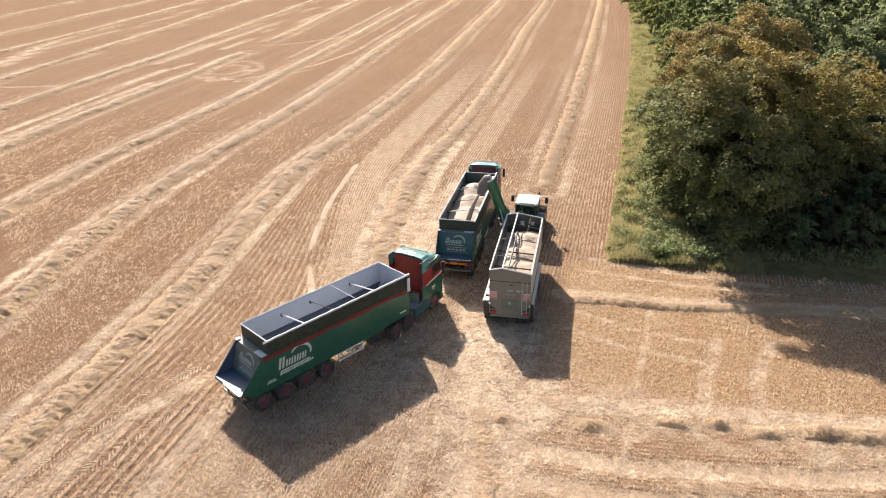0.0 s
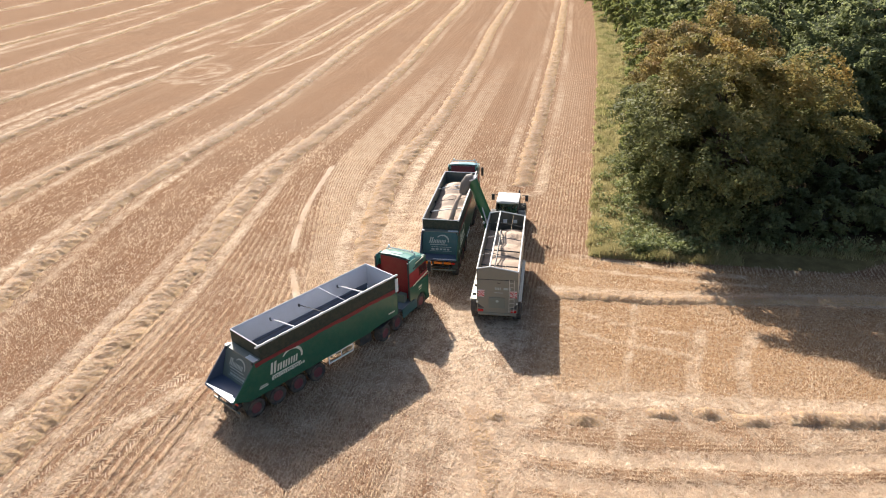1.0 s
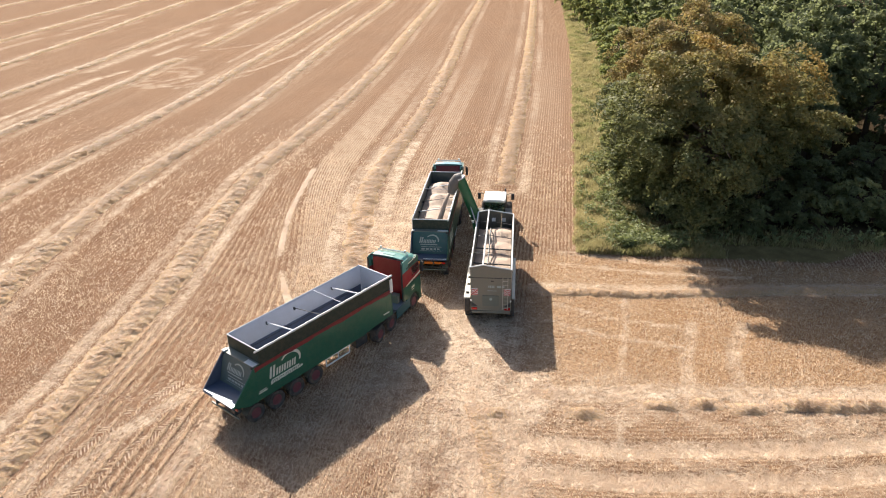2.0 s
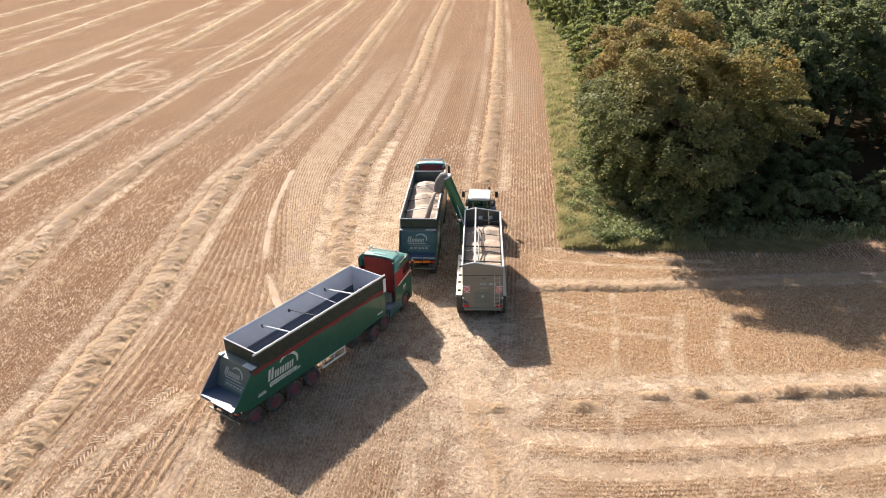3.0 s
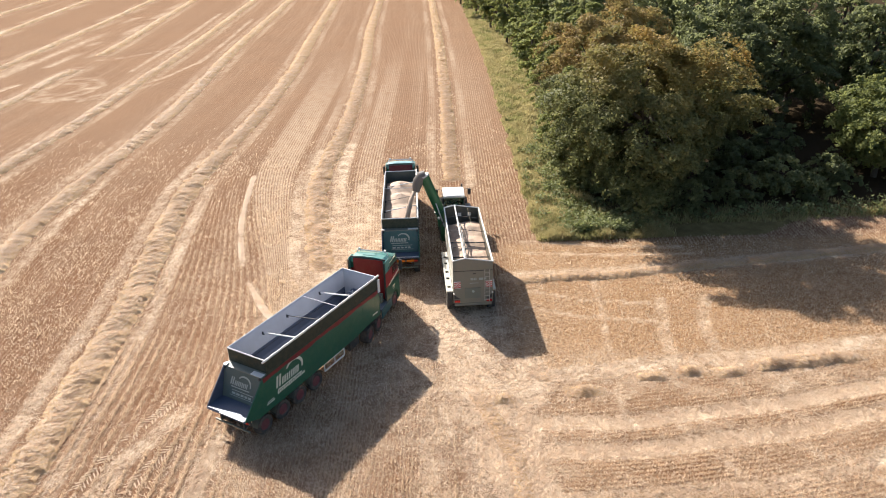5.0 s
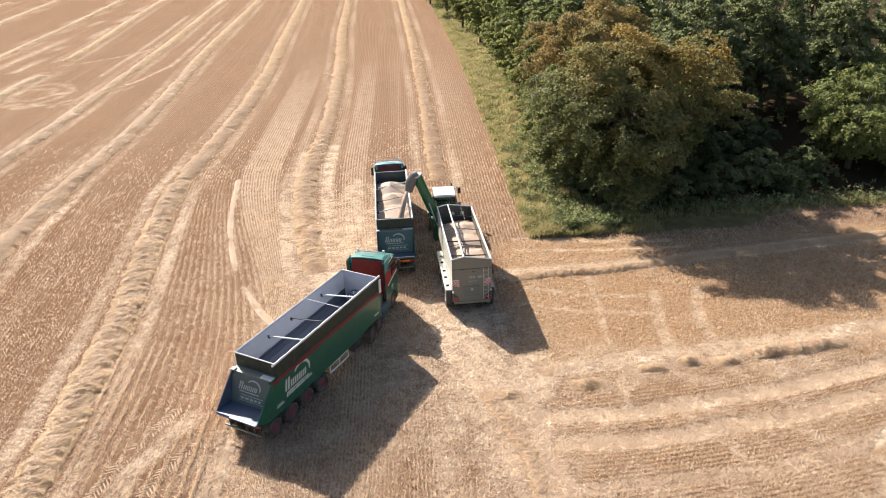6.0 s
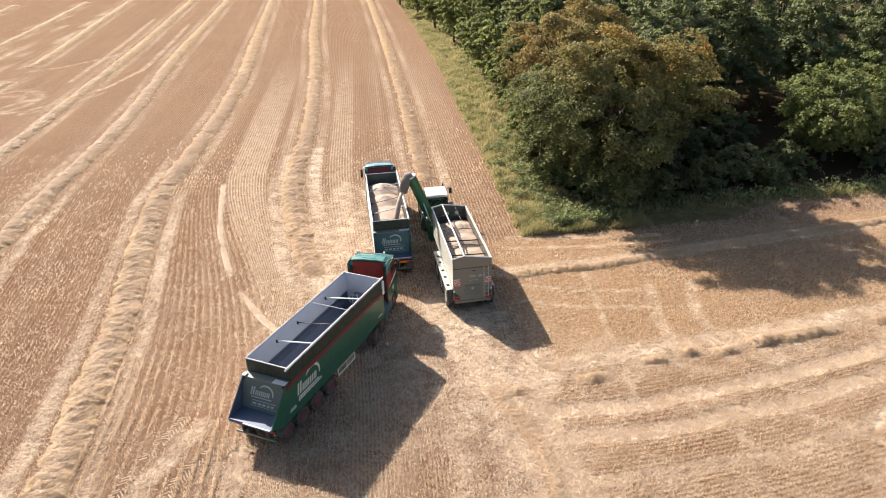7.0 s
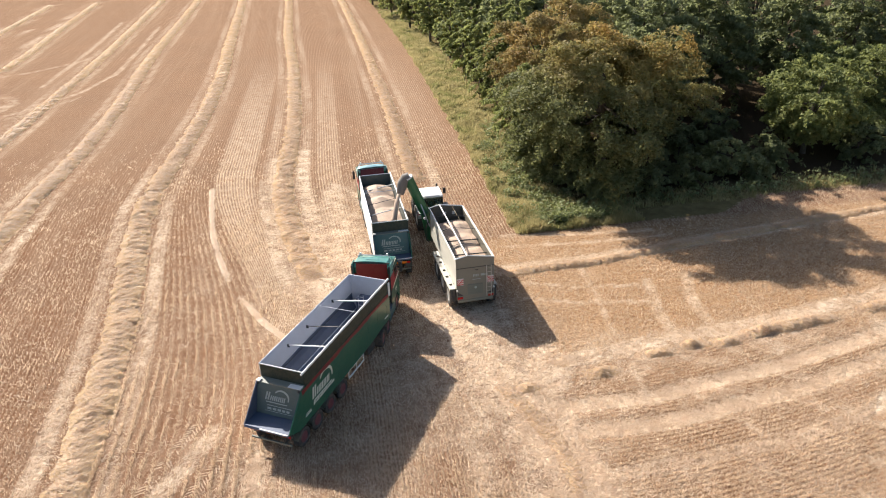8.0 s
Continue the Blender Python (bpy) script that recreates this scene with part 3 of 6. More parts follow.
def straw_cover(x, y):
    c = np.zeros(np.shape(x))
    d = np.zeros(np.shape(x))
    for pts, half, amount, deep in TRACKS:
        q = near_line(x, y, pts)
        f = smooth01((half * 1.5 - q) / (half * 0.9))
        c = np.maximum(c, f * amount * 1.5)
        d = np.maximum(d, f * deep)
    # trampled ground round the vehicles and in the foreground
    t = np.exp(-(((x + 3) / 7.5) ** 2 + ((y - 31) / 9.0) ** 2)) * 0.55
    blot = 0.5 + 0.5 * np.sin(x * 0.8 + 1.3 * np.sin(y * 0.9)) * np.sin(y * 1.1 + 1.1 * np.sin(x * 0.55))
    blot = np.clip(blot + 0.35 * np.sin(x * 2.7 + 2 * np.sin(y * 1.9)) * np.sin(y * 3.1 + 1.5 * np.sin(x * 1.4)), 0, 1)
    t = np.maximum(t, (0.12 + 0.55 * blot) * smooth01((33.5 - y) / 2) * smooth01((y - 27.6) / 1.0) * smooth01((x + 1) / 3))
    t = np.maximum(t, (0.10 + 0.34 * blot) * smooth01((28 - y) / 2) * smooth01((x + 18) / 4))
    u = x - bend(x, y)
    for u0, u1, much in STRIPED:
        t = np.maximum(t, 0.30 * (much - 0.75) / 0.5 * smooth01((u - u0) / 0.6) * smooth01((u1 - u) / 0.6) * smooth01((130 - y) / 40))
    t = np.maximum(t, (0.70 + 0.80 * blot) * np.exp(-(((x + 0.2 + 0.13 * (y - 26)) / 2.9) ** 2)) * smooth01((44 - y) / 8))
    t = np.maximum(t, 0.12 * blot * smooth01((47 - y) / 3) * smooth01((x - 2) / 3))
    t = np.maximum(t, (0.52 + 0.55 * blot) * np.exp(-(((x + 9.0) / 5.0) ** 2 + ((y - 45) / 13.0) ** 2)))
    t = np.maximum(t, 0.9 * np.exp(-(((x + 12.4) / 0.9) ** 2 + ((y - 50.5) / 1.6) ** 2)))
    t = np.maximum(t, 0.9 * np.exp(-(((x + 11.2) / 0.9) ** 2 + ((y - 45.8) / 1.3) ** 2)))
    t = np.maximum(t, 0.14 * blot * smooth01((80 - y) / 20) * smooth01((x + 24) / 6))
    # chaff along both sides of each windrow
    for lines in WINDROWS:
        side = np.abs(near_line(x, y, lines) - 1.85)
        t = np.maximum(t, (0.30 + 0.32 * smooth01((80 - y) / 30)) * (1 + 0.4 * np.sin(x * 0.7 + y * 0.23)) * smooth01((0.60 - side) / 0.3))
    for px, py, rx, ry in ((8.2, 22.9, 3.2, 1.0), (3.0, 22.0, 1.6, 0.6), (-1.9, 22.8, 0.7, 1.8), (0.6, 25.6, 0.5, 0.5), (17.9, 24.6, 1.8, 1.3), (-5.0, 22.5, 1.2, 3.0), (0.0, 33.0, 0.5, 0.8), (9.0, 34.5, 6.0, 2.4), (16.5, 37.0, 6.0, 2.6)):
        t = t * (1 - 0.85 * np.exp(-(((x - px) / rx) ** 2 + ((y - py) / ry) ** 2)))
    return np.maximum(c, t), d


def build_ground():
    xs = np.concatenate([-np.geomspace(3000, 170, 14), np.arange(-160, -66, 1.5), np.arange(-66, -30, 0.45), np.arange(-30, 30, 0.24), np.arange(30, 40, 0.6),
                         np.geomspace(40, 3000, 22)])
    ys = np.concatenate([-np.geomspace(3000, 12, 12), np.arange(-8, 18, 2.0), np.arange(18, 72, 0.27),
                         72 + 143 * np.linspace(0, 1, 120) ** 1.35, np.geomspace(218, 4000, 16)])
    gx, gy = np.meshgrid(xs, ys)
    u, v = row_coords(gx, gy)
    cover, deep = straw_cover(gx, gy)
    wild = wildness(gx, gy)
    rng = np.random.default_rng(4)
    close = smooth01((90 - gy) / 20) * smooth01((gy - 10) / 6)
    z = -deep * 1.2 + rng.normal(0, 0.010, gx.shape) * close + wild * 0.03
    z += 0.03 * np.sin(gx * 0.9 + 1.7 * np.sin(gy * 0.31)) * np.sin(gy * 0.7 + np.sin(gx * 0.4)) * close
    nx, ny = len(xs), len(ys)
    co = np.stack([gx, gy, z], -1).reshape(-1, 3)
    i = np.arange(nx * ny).reshape(ny, nx)
    quads = np.stack([i[:-1, :-1], i[:-1, 1:], i[1:, 1:], i[1:, :-1]], -1).reshape(-1, 4)
    me = bpy.data.meshes.new("ground")
    me.vertices.add(len(co))
    me.vertices.foreach_set("co", co.reshape(-1).astype(np.float32))
    me.loops.add(quads.size)
    me.loops.foreach_set("vertex_index", quads.reshape(-1).astype(np.int32))
    me.polygons.add(len(quads))
    me.polygons.foreach_set("loop_start", np.arange(0, quads.size, 4, dtype=np.int32))
    me.update(calc_edges=True)
    me.polygons.foreach_set("use_smooth", [True] * len(quads))
    a = me.attributes.new("rowco", "FLOAT_VECTOR", "POINT")
    a.data.foreach_set("vector", np.stack([u, v, row_strength(gx, gy)], -1).reshape(-1).astype(np.float32))
    for key, val in (("cover", cover), ("wild", wild), ("mould_shade", woodland(gx, gy)), ("matted", matted_stubble(gx, gy)), ("thin_stubble", smooth01((gy - 48) / 40) * (1 - matted_stubble(gx, gy)))):
        a = me.attributes.new(key, "FLOAT", "POINT")
        a.data.foreach_set("value", val.reshape(-1).astype(np.float32))
    me.materials.append(M_GROUND)
    return tagged(new("ground", me), "harvested wheat field with drill rows and straw litter", "field", kind="structure")


build_ground()


def blades(rng, at, length, width, lie, axis=None, spread=math.pi):
    """Thin straw blades as quads: at (k, 3); lie: how flat they lie; axis: a heading to keep to."""
    k = len(at)
    ang = (axis if axis is not None else 0) + rng.uniform(-spread, spread, k)
    up = rng.normal(0, lie, k)
    d = unit(np.stack([np.cos(ang), np.sin(ang), up], -1))
    s = unit(np.cross(d, unit(rng.normal(0, 0.35, (k, 3)) + np.array([0, 0, 1.0]))))
    ln = (rng.uniform(0.6, 1.4, k) * length)[:, None]
    w = (rng.uniform(0.6, 1.5, k) * width)[:, None]
    return np.stack([at - d * ln / 2 - s * w / 2, at - d * ln / 2 + s * w / 2, at + d * ln / 2 + s * w * 0.4, at + d * ln / 2 - s * w * 0.4], 1)


def resample(points, step):
    p = np.array(points, dtype=float)
    p = np.concatenate([[2 * p[0] - p[1]], p, [2 * p[-1] - p[-2]]])
    out = []
    for i in range(1, len(p) - 2):
        k = max(2, int(np.hypot(*(p[i + 1] - p[i])) / step(p[i])))
        t = np.linspace(0, 1, k, endpoint=False)[:, None]
        out.append(0.5 * (2 * p[i] + (p[i + 1] - p[i - 1]) * t + (2 * p[i - 1] - 5 * p[i] + 4 * p[i + 1] - p[i + 2]) * t ** 2
                          + (3 * p[i] - p[i - 1] - 3 * p[i + 1] + p[i + 2]) * t ** 3))
    return np.concatenate(out)


def wave(s, rng, lengths):
    return sum(np.sin(s * 2 * math.pi / ln + rng.uniform(0, 6.28)) for ln in lengths) / len(lengths)


def lattice(a, b, seed):
    """Smooth random heights between -1 and 1 on a grid of unit cells."""
    tab = np.random.default_rng(seed).uniform(-1, 1, (256, 256))
    ia, ib = np.floor(a).astype(int), np.floor(b).astype(int)
    fa, fb = smooth01(a - ia), smooth01(b - ib)
    at = lambda i, j: tab[i % 256, j % 256]
    return (at(ia, ib) * (1 - fa) + at(ia + 1, ib) * fa) * (1 - fb) + (at(ia, ib + 1) * (1 - fa) + at(ia + 1, ib + 1) * fa) * fb


def windrow(points, width, height, seed, label, dense=150, uneven=0.35, blade=0.36, material=None):
    """A ridge of loose straw left by the combine, its bundles lying aslant to both sides."""
    rng = np.random.default_rng(seed)
    line = resample(points, lambda q: 0.095 if q[1] < 66 else (0.2 if q[1] < 105 else 0.5))
    k = len(line)
    tan = unit(np.gradient(line, axis=0))
    nor = np.stack([tan[:, 1], -tan[:, 0]], -1)
    s = np.concatenate([[0], np.cumsum(np.hypot(*np.diff(line, axis=0).T))])
    h = 0.74 * height * (1 + 0.7 * uneven * wave(s, rng, (7.3, 3.1, 1.7)))
    w = 1.10 * width * (1 + 0.16 * wave(s, rng, (9.1, 4.3, 2.0)))
    line = line + nor * (min(0.10, 0.06 * width) * wave(s, rng, (17, 6.1, 2.3)))[:, None]
    h = np.maximum(h * smooth01(np.minimum(s, s[-1] - s) / 1.2), 0.0)

    def top(i, f):
        """Height of the straw at place i along the row and f (-1 to 1) across it."""
        q = f * w[i] / 2
        edge = 1 + 0.22 * lattice(s[i] / 0.35, np.sign(f) * 3.0 + 40, seed + 3)
        prof = np.clip(1 - np.abs(f / edge) ** 2.4, 0, 1)
        lean = s[i] + 0.6 * np.abs(q)
        rough = 0.60 * lattice(lean / 0.17, q / 0.50 + 30, seed) + 0.45 * lattice(lean / 0.10, q / 0.26 + 30, seed + 1) + 0.18 * lattice(s[i] / 0.8, q / 0.6 + 30, seed + 2)
        return h[i] * (prof + np.interp(line[i, 1], (60, 110), (0.50, 0.34)) * np.sqrt(prof) * rough)

    m = 15
    t = np.linspace(-1.15, 1.15, m)
    ii = np.repeat(np.arange(k), m)
    z = top(ii, np.tile(t, k)).reshape(k, m) - 0.015
    z[:, 0] = z[:, -1] = -0.05
    xy = line[:, None, :] + nor[:, None, :] * (t[None, :, None] * w[:, None, None] / 2) + rng.normal(0, 0.012, (k, m, 2))
    co = np.concatenate([xy, z[..., None]], -1).reshape(-1, 3)
    i = np.arange(k * m).reshape(k, m)
    quads = np.stack([i[:-1, :-1], i[:-1, 1:], i[1:, 1:], i[1:, :-1]], -1).reshape(-1, 4)
    me = bpy.data.meshes.new("windrow")
    me.from_pydata(co.tolist(), [], quads.tolist())
    me.polygons.foreach_set("use_smooth", [True] * len(me.polygons))
    me.materials.append(material or M_RIDGE)
    ob = tagged(new("windrow", me), label, "windrow", "straw windrows")
    # loose straw on it and beside it
    near = np.where(line[:, 1] < 62, 1.0, np.clip(1.0 * np.exp(-(line[:, 1] - 62) / 24), 0.06, 1))
    count = rng.poisson(dense * width * 1.25 * np.gradient(s) * near)
    idx = np.repeat(np.arange(k), count)
    f = np.clip(rng.normal(0, 0.50, len(idx)), -1.3, 1.3)
    at = line[idx] + nor[idx] * (f * w[idx] / 2)[:, None]
    zz = np.maximum(top(idx, f), 0.0) + 0.004 + rng.uniform(0, 0.02, len(idx))
    big = np.clip(1 + (line[idx, 1] - 62) / 40, 1, 2.2)
    head = np.arctan2(tan[idx, 1], tan[idx, 0]) - 0.95 * np.sign(f)
    c = blades(rng, np.concatenate([at, zz[:, None]], -1), blade * 0.8, 0.022, 0.22, head, 0.8)
    mid = c.mean(1, keepdims=True)
    c = mid + (c - mid) * big[:, None, None]
    loose = new("loose_straw", polys("loose_straw", c, material or M_LITTER))
    loose.parent = ob
    tagged(loose, kind="stuff")
    return ob


LONG = "long windrow of pale straw lying on the stubble"
for k, path in enumerate(WINDROWS):
    windrow(path, (1.5, 1.7, 1.9, 1.9, 1.8)[min(k, 4)], (0.26, 0.26, 0.32, 0.32, 0.33)[min(k, 4)], 11 + k, LONG + (", scattered near lorries" if k == 1 else ""))
HEAD = "ragged windrow of straw across the headland"
windrow([(2.2, 41.0), (6, 41.3), (9.2, 41.5), (13.2, 42.2), (20, 43.2), (31, 44.8), (42, 46)], 0.95, 0.26, 33, HEAD, blade=0.28)
windrow([(14.0, 30.5), (15.6, 30.8), (18, 31.1), (20.9, 31.4)], 1.0, 0.36, 34, HEAD + ", broken by wheels", uneven=0.5)
windrow([(22.4, 31.6), (26, 32.3), (33, 33.6), (42, 35.6)], 1.0, 0.30, 35, HEAD + ", broken by wheels", uneven=0.5)
CLUMP = "torn clump of straw lying between wheel tracks"
for k, (x, y, ln, tall) in enumerate(((4.9, 28.85, 1.5, 0.22), (8.6, 29.9, 1.5, 0.32), (10.9, 30.35, 1.2, 0.30), (13.0, 30.25, 1.3, 0.38), (2.9, 30.2, 0.9, 0.14), (0.4, 28.3, 1.1, 0.2))):
    windrow([(x - ln / 2 - 0.4, y - 0.1), (x, y), (x + ln / 2 + 0.4, y + 0.1)], 0.85, tall * 1.25, 36 + k, CLUMP, uneven=0.5, blade=0.24)
STRIP = "narrow strip of flattened bleached straw on the stubble"
for k, path in enumerate((WHITE_TRACK, WHITE_END)):
    windrow(path, 0.42, 0.05, 44 + k, STRIP, dense=70, uneven=0.2, blade=0.16, material=M_BLEACHED)
windrow([(0.9, 20), (0.7, 24), (0.1, 26.2), (-1.0, 29)], 0.8, 0.12, 46, "flattened straw ridge pressed by tyres", uneven=0.6, blade=0.26)


def tyre_track(path, seed, lug=0.42, pitch=0.20, material=None):
    """Chevron prints of a tractor tyre, pressed up from the litter."""
    rng = random.Random(seed)
    line = resample(path, lambda q: pitch)
    bm = bmesh.new()
    for i in range(len(line) - 1):
        if rng.random() < 0.12:
            continue
        d = Vector((*(line[i + 1] - line[i]), 0)).normalized()
        s = Vector((d.y, -d.x, 0))
        for k in (-1, 1):
            c = Vector((*line[i], 0.0)) + s * (k * lug * 0.42 + rng.uniform(-0.02, 0.02)) + d * (0.10 if k > 0 else 0)
            turn = math.atan2(d.y, d.x) - math.pi / 2 - k * 0.7
            bmesh.ops.create_cube(bm, size=1.0, matrix=Matrix.Translation(c) @ Matrix.Rotation(turn, 4, "Z") @ Matrix.Rotation(rng.uniform(-0.1, 0.1), 4, "X")
                                  @ Matrix.Diagonal((lug * rng.uniform(0.7, 1.0), 0.055, rng.uniform(0.03, 0.06), 1)))
    me = mesh_of("tyre_track", bm, material or M_STUBBLE)
    tagged(new("tyre_track", me), "chevron tyre prints pressed into stubble", "tyre track", kind="stuff")


tyre_track([(-18.0, 17.5), (-17.7, 19.8), (-17.0, 22.3), (-16.2, 24.6), (-15.0, 26.2)], 71)
tyre_track([(-20.3, 17.5), (-19.9, 19.5), (-19.2, 23), (-18.2, 26), (-16.8, 29)], 72)
tyre_track([(-14.1, 18), (-14.0, 21.4), (-13.8, 24)], 73)
def scatter_stubble():
    """Tufts of cut stalks standing in their drill rows."""
    rng = np.random.default_rng(31)
    k = 210000
    y = 18 + 64 * rng.uniform(0, 1, k) ** 1.25
    west, east = np.minimum(5 - 1.12 * y, -9.4 - 0.68 * y) - 1.0, np.maximum(5.5 + 0.38 * y, -5.6 + 0.98 * y) + 1.0
    x = west + (east - west) * rng.uniform(0, 1, k)
    head = (y < 45.75) & (x > 2.0)
    goal = np.round(row_coords(x, y)[0] / PITCH) * PITCH + rng.normal(0, 0.030, k)
    for _ in range(3):
        off = np.clip(goal - row_coords(x, y)[0], -0.3, 0.3)
        x = np.where(head, x, x + off)
        y = np.where(head, y + off, y)
    cover, _ = straw_cover(x, y)
    patch = 0.55 + 0.45 * lattice(x / 2.6, y / 2.6 + 90, 5) + 0.25 * lattice(x / 0.9, y / 0.9 + 90, 6)
    patch = patch * np.where(x < -24 - 0.1 * (y - 40), 0.55, 1.0)
    chance = np.clip(patch * (0.45 + 0.6 * row_strength(x, y)), 0.15, 1) * np.clip(1.1 - 0.9 * cover, 0.08, 1) * smooth01((86 - y) / 40)
    ok = (rng.uniform(0, 1, k) < chance * 1.25) & (wildness(x, y) < 0.4)
    n = 4
    head = np.repeat(head[ok], n)
    x, y = np.repeat(x[ok], n), np.repeat(y[ok], n)
    k = len(x)
    along, across = rng.normal(0, 0.17, k), rng.normal(0, 1, k) * np.where(head & (y > 30), 0.10, 0.022)
    x = x + np.where(head, along, across)
    y = y + np.where(head, across, along)
    h = rng.uniform(0.06, 0.18, k)
    a = rng.uniform(0, math.pi, k)
    w = rng.uniform(0.005, 0.013, k) * np.clip(0.85 + (y - 18) / 90, 0.85, 1.35)
    lean = rng.normal(0, 0.055, (k, 2))
    dx, dy = np.cos(a) * w, np.sin(a) * w
    z0 = np.full(k, -0.02)
    c = np.stack([np.stack([x - dx, y - dy, z0], -1), np.stack([x + dx, y + dy, z0], -1),
                  np.stack([x + dx * 0.9 + lean[:, 0], y + dy * 0.9 + lean[:, 1], h], -1),
                  np.stack([x - dx * 0.9 + lean[:, 0], y - dy * 0.9 + lean[:, 1], h * 0.9], -1)], 1)
    tagged(new("stubble", polys("stubble", c, M_STUBBLE)), "short cut wheat stubble in drill rows", "stubble", kind="stuff")


def scatter_litter():
    rng = np.random.default_rng(32)
    k = 300000
    y = 18 + 43 * rng.uniform(0, 1, k) ** 1.4
    west, east = np.minimum(5 - 1.12 * y, -9.4 - 0.68 * y), np.maximum(5.5 + 0.38 * y, -5.6 + 0.98 * y)
    x = np.maximum(west, -32) + (east - np.maximum(west, -32)) * rng.uniform(0, 1, k)
    cover, _ = straw_cover(x, y)
    ok = (rng.uniform(0, 1, k) < 0.05 + 0.9 * np.clip(cover, 0, 1.2) ** 1.4) & (wildness(x, y) < 0.4)
    x, y = x[ok], y[ok]
    at = np.stack([x, y, rng.uniform(0.008, 0.055, len(x))], -1)
    c = blades(rng, at, 0.25, 0.021, 0.16)
    tagged(new("straw_litter", polys("straw_litter", c, M_LITTER)), "loose straw strewn over the stubble", "straw", kind="stuff")


scatter_stubble()
scatter_litter()


# ---------------------------------------------------------------- vehicles
def wheel(parent, x, y, r, w, rim_material, lugs=0, side=1, z=None):
    """A tyre with its rim; side +1: the outer face looks to +x."""
    z = r if z is None else z
    h = w / 2
    prof = [(-h * 0.75, r * 0.55), (-h * 0.95, r * 0.66), (-h, r * 0.82), (-h * 0.86, r * 0.95), (-h * 0.6, r), (h * 0.6, r), (h * 0.86, r * 0.95),
            (h, r * 0.82), (h * 0.95, r * 0.66), (h * 0.75, r * 0.55)]
    bm = lathe(prof, 28, (x, y, z))
    for i in range(lugs):
        a = 2 * math.pi * i / lugs
        for k in (-1, 1):
            b = a + (0.5 if k > 0 else 0) * 2 * math.pi / lugs
            m = (Matrix.Translation((x, y, z)) @ Matrix.Rotation(b, 4, "X") @ Matrix.Translation((k * h * 0.45, 0, r + 0.015))
                 @ Matrix.Rotation(k * 0.6, 4, "Z") @ Matrix.Diagonal((h * 0.95, 0.05, 0.06, 1)))
            bmesh.ops.create_cube(bm, size=1.0, matrix=m)
    tyre = part("wheel", bm, M_RUBBER, parent, smooth=False)
    q = side
    rim = [(q * h * 0.80, r * 0.56), (q * h * 0.88, r * 0.53), (q * h * 0.55, r * 0.48), (q * h * 0.40, r * 0.30), (q * h * 0.75, r * 0.20), (q * h * 0.80, r * 0.10)]
    bm = lathe(rim if q > 0 else rim, 24, (x, y, z))
    for i in range(8):
        a = 2 * math.pi * i / 8
        c = (x + q * h * 0.62, y + r * 0.28 * math.cos(a), z + r * 0.28 * math.sin(a))
        rod((c[0] - 0.03, c[1], c[2]), (c[0] + 0.03, c[1], c[2]), 0.02, 6, bm)
    part("rim", bm, rim_material, tyre)
    return tyre


def emblem(parent, material, place, scale, name="lettering"):
    """A word as plain slanting bars under a swoosh, on the plane of place (x across, y up)."""
    bm = bmesh.new()
    x = 0.0
    grow = place @ Matrix.Diagonal((scale, scale, 1, 1))
    for w, h in ((0.25, 0.44), (0.20, 0.27), (0.20, 0.27), (0.20, 0.27), (0.19, 0.27)):
        for part_w, part_x in ((0.36, 0.20), (0.36, 0.76)):
            bmesh.ops.create_cube(bm, size=1.0, matrix=grow @ Matrix.Translation((x + w * part_x, h / 2, 0)) @ Matrix(((1, 0.22, 0, 0), (0, 1, 0, 0), (0, 0, 1, 0), (0, 0, 0, 1)))
                                  @ Matrix.Diagonal((w * part_w, h, 0.006, 1)))
        x += w + 0.03
    bmesh.ops.create_cube(bm, size=1.0, matrix=place @ Matrix.Diagonal((scale, scale, 1, 1)) @ Matrix.Translation((0.66, -0.10, 0)) @ Matrix.Diagonal((1.25, 0.055, 0.006, 1)))
    k = 18
    inner, outer = [], []
    for i in range(k + 1):
        a = radians(150 - 175 * i / k)
        th = 0.055 + 0.05 * math.sin(math.pi * i / k)
        for ring, r in ((inner, 0.40 - th), (outer, 0.40)):
            p = place @ Vector(((0.94 + 1.15 * r * math.cos(a)) * scale, (0.26 + r * math.sin(a)) * scale, 0.003))
            ring.append(bm.verts.new(p))
    for i in range(k):
        bm.faces.new((inner[i], inner[i + 1], outer[i + 1], outer[i]))
    part(name, bm, material, parent)


def bars(parent, material, place, rows, name="lettering"):
    """Unreadable small writing: thin bars, rows of (x0, x1, y, height)."""
    bm = bmesh.new()
    for x0, x1, y, h in rows:
        bmesh.ops.create_cube(bm, size=1.0, matrix=place @ Matrix.Translation(((x0 + x1) / 2, y, 0)) @ Matrix.Diagonal((x1 - x0, h, 0.006, 1)))
    part(name, bm, material, parent)


HALF = 1.275
LENGTH = 9.45
TOP = 3.90
BODY = 3.12


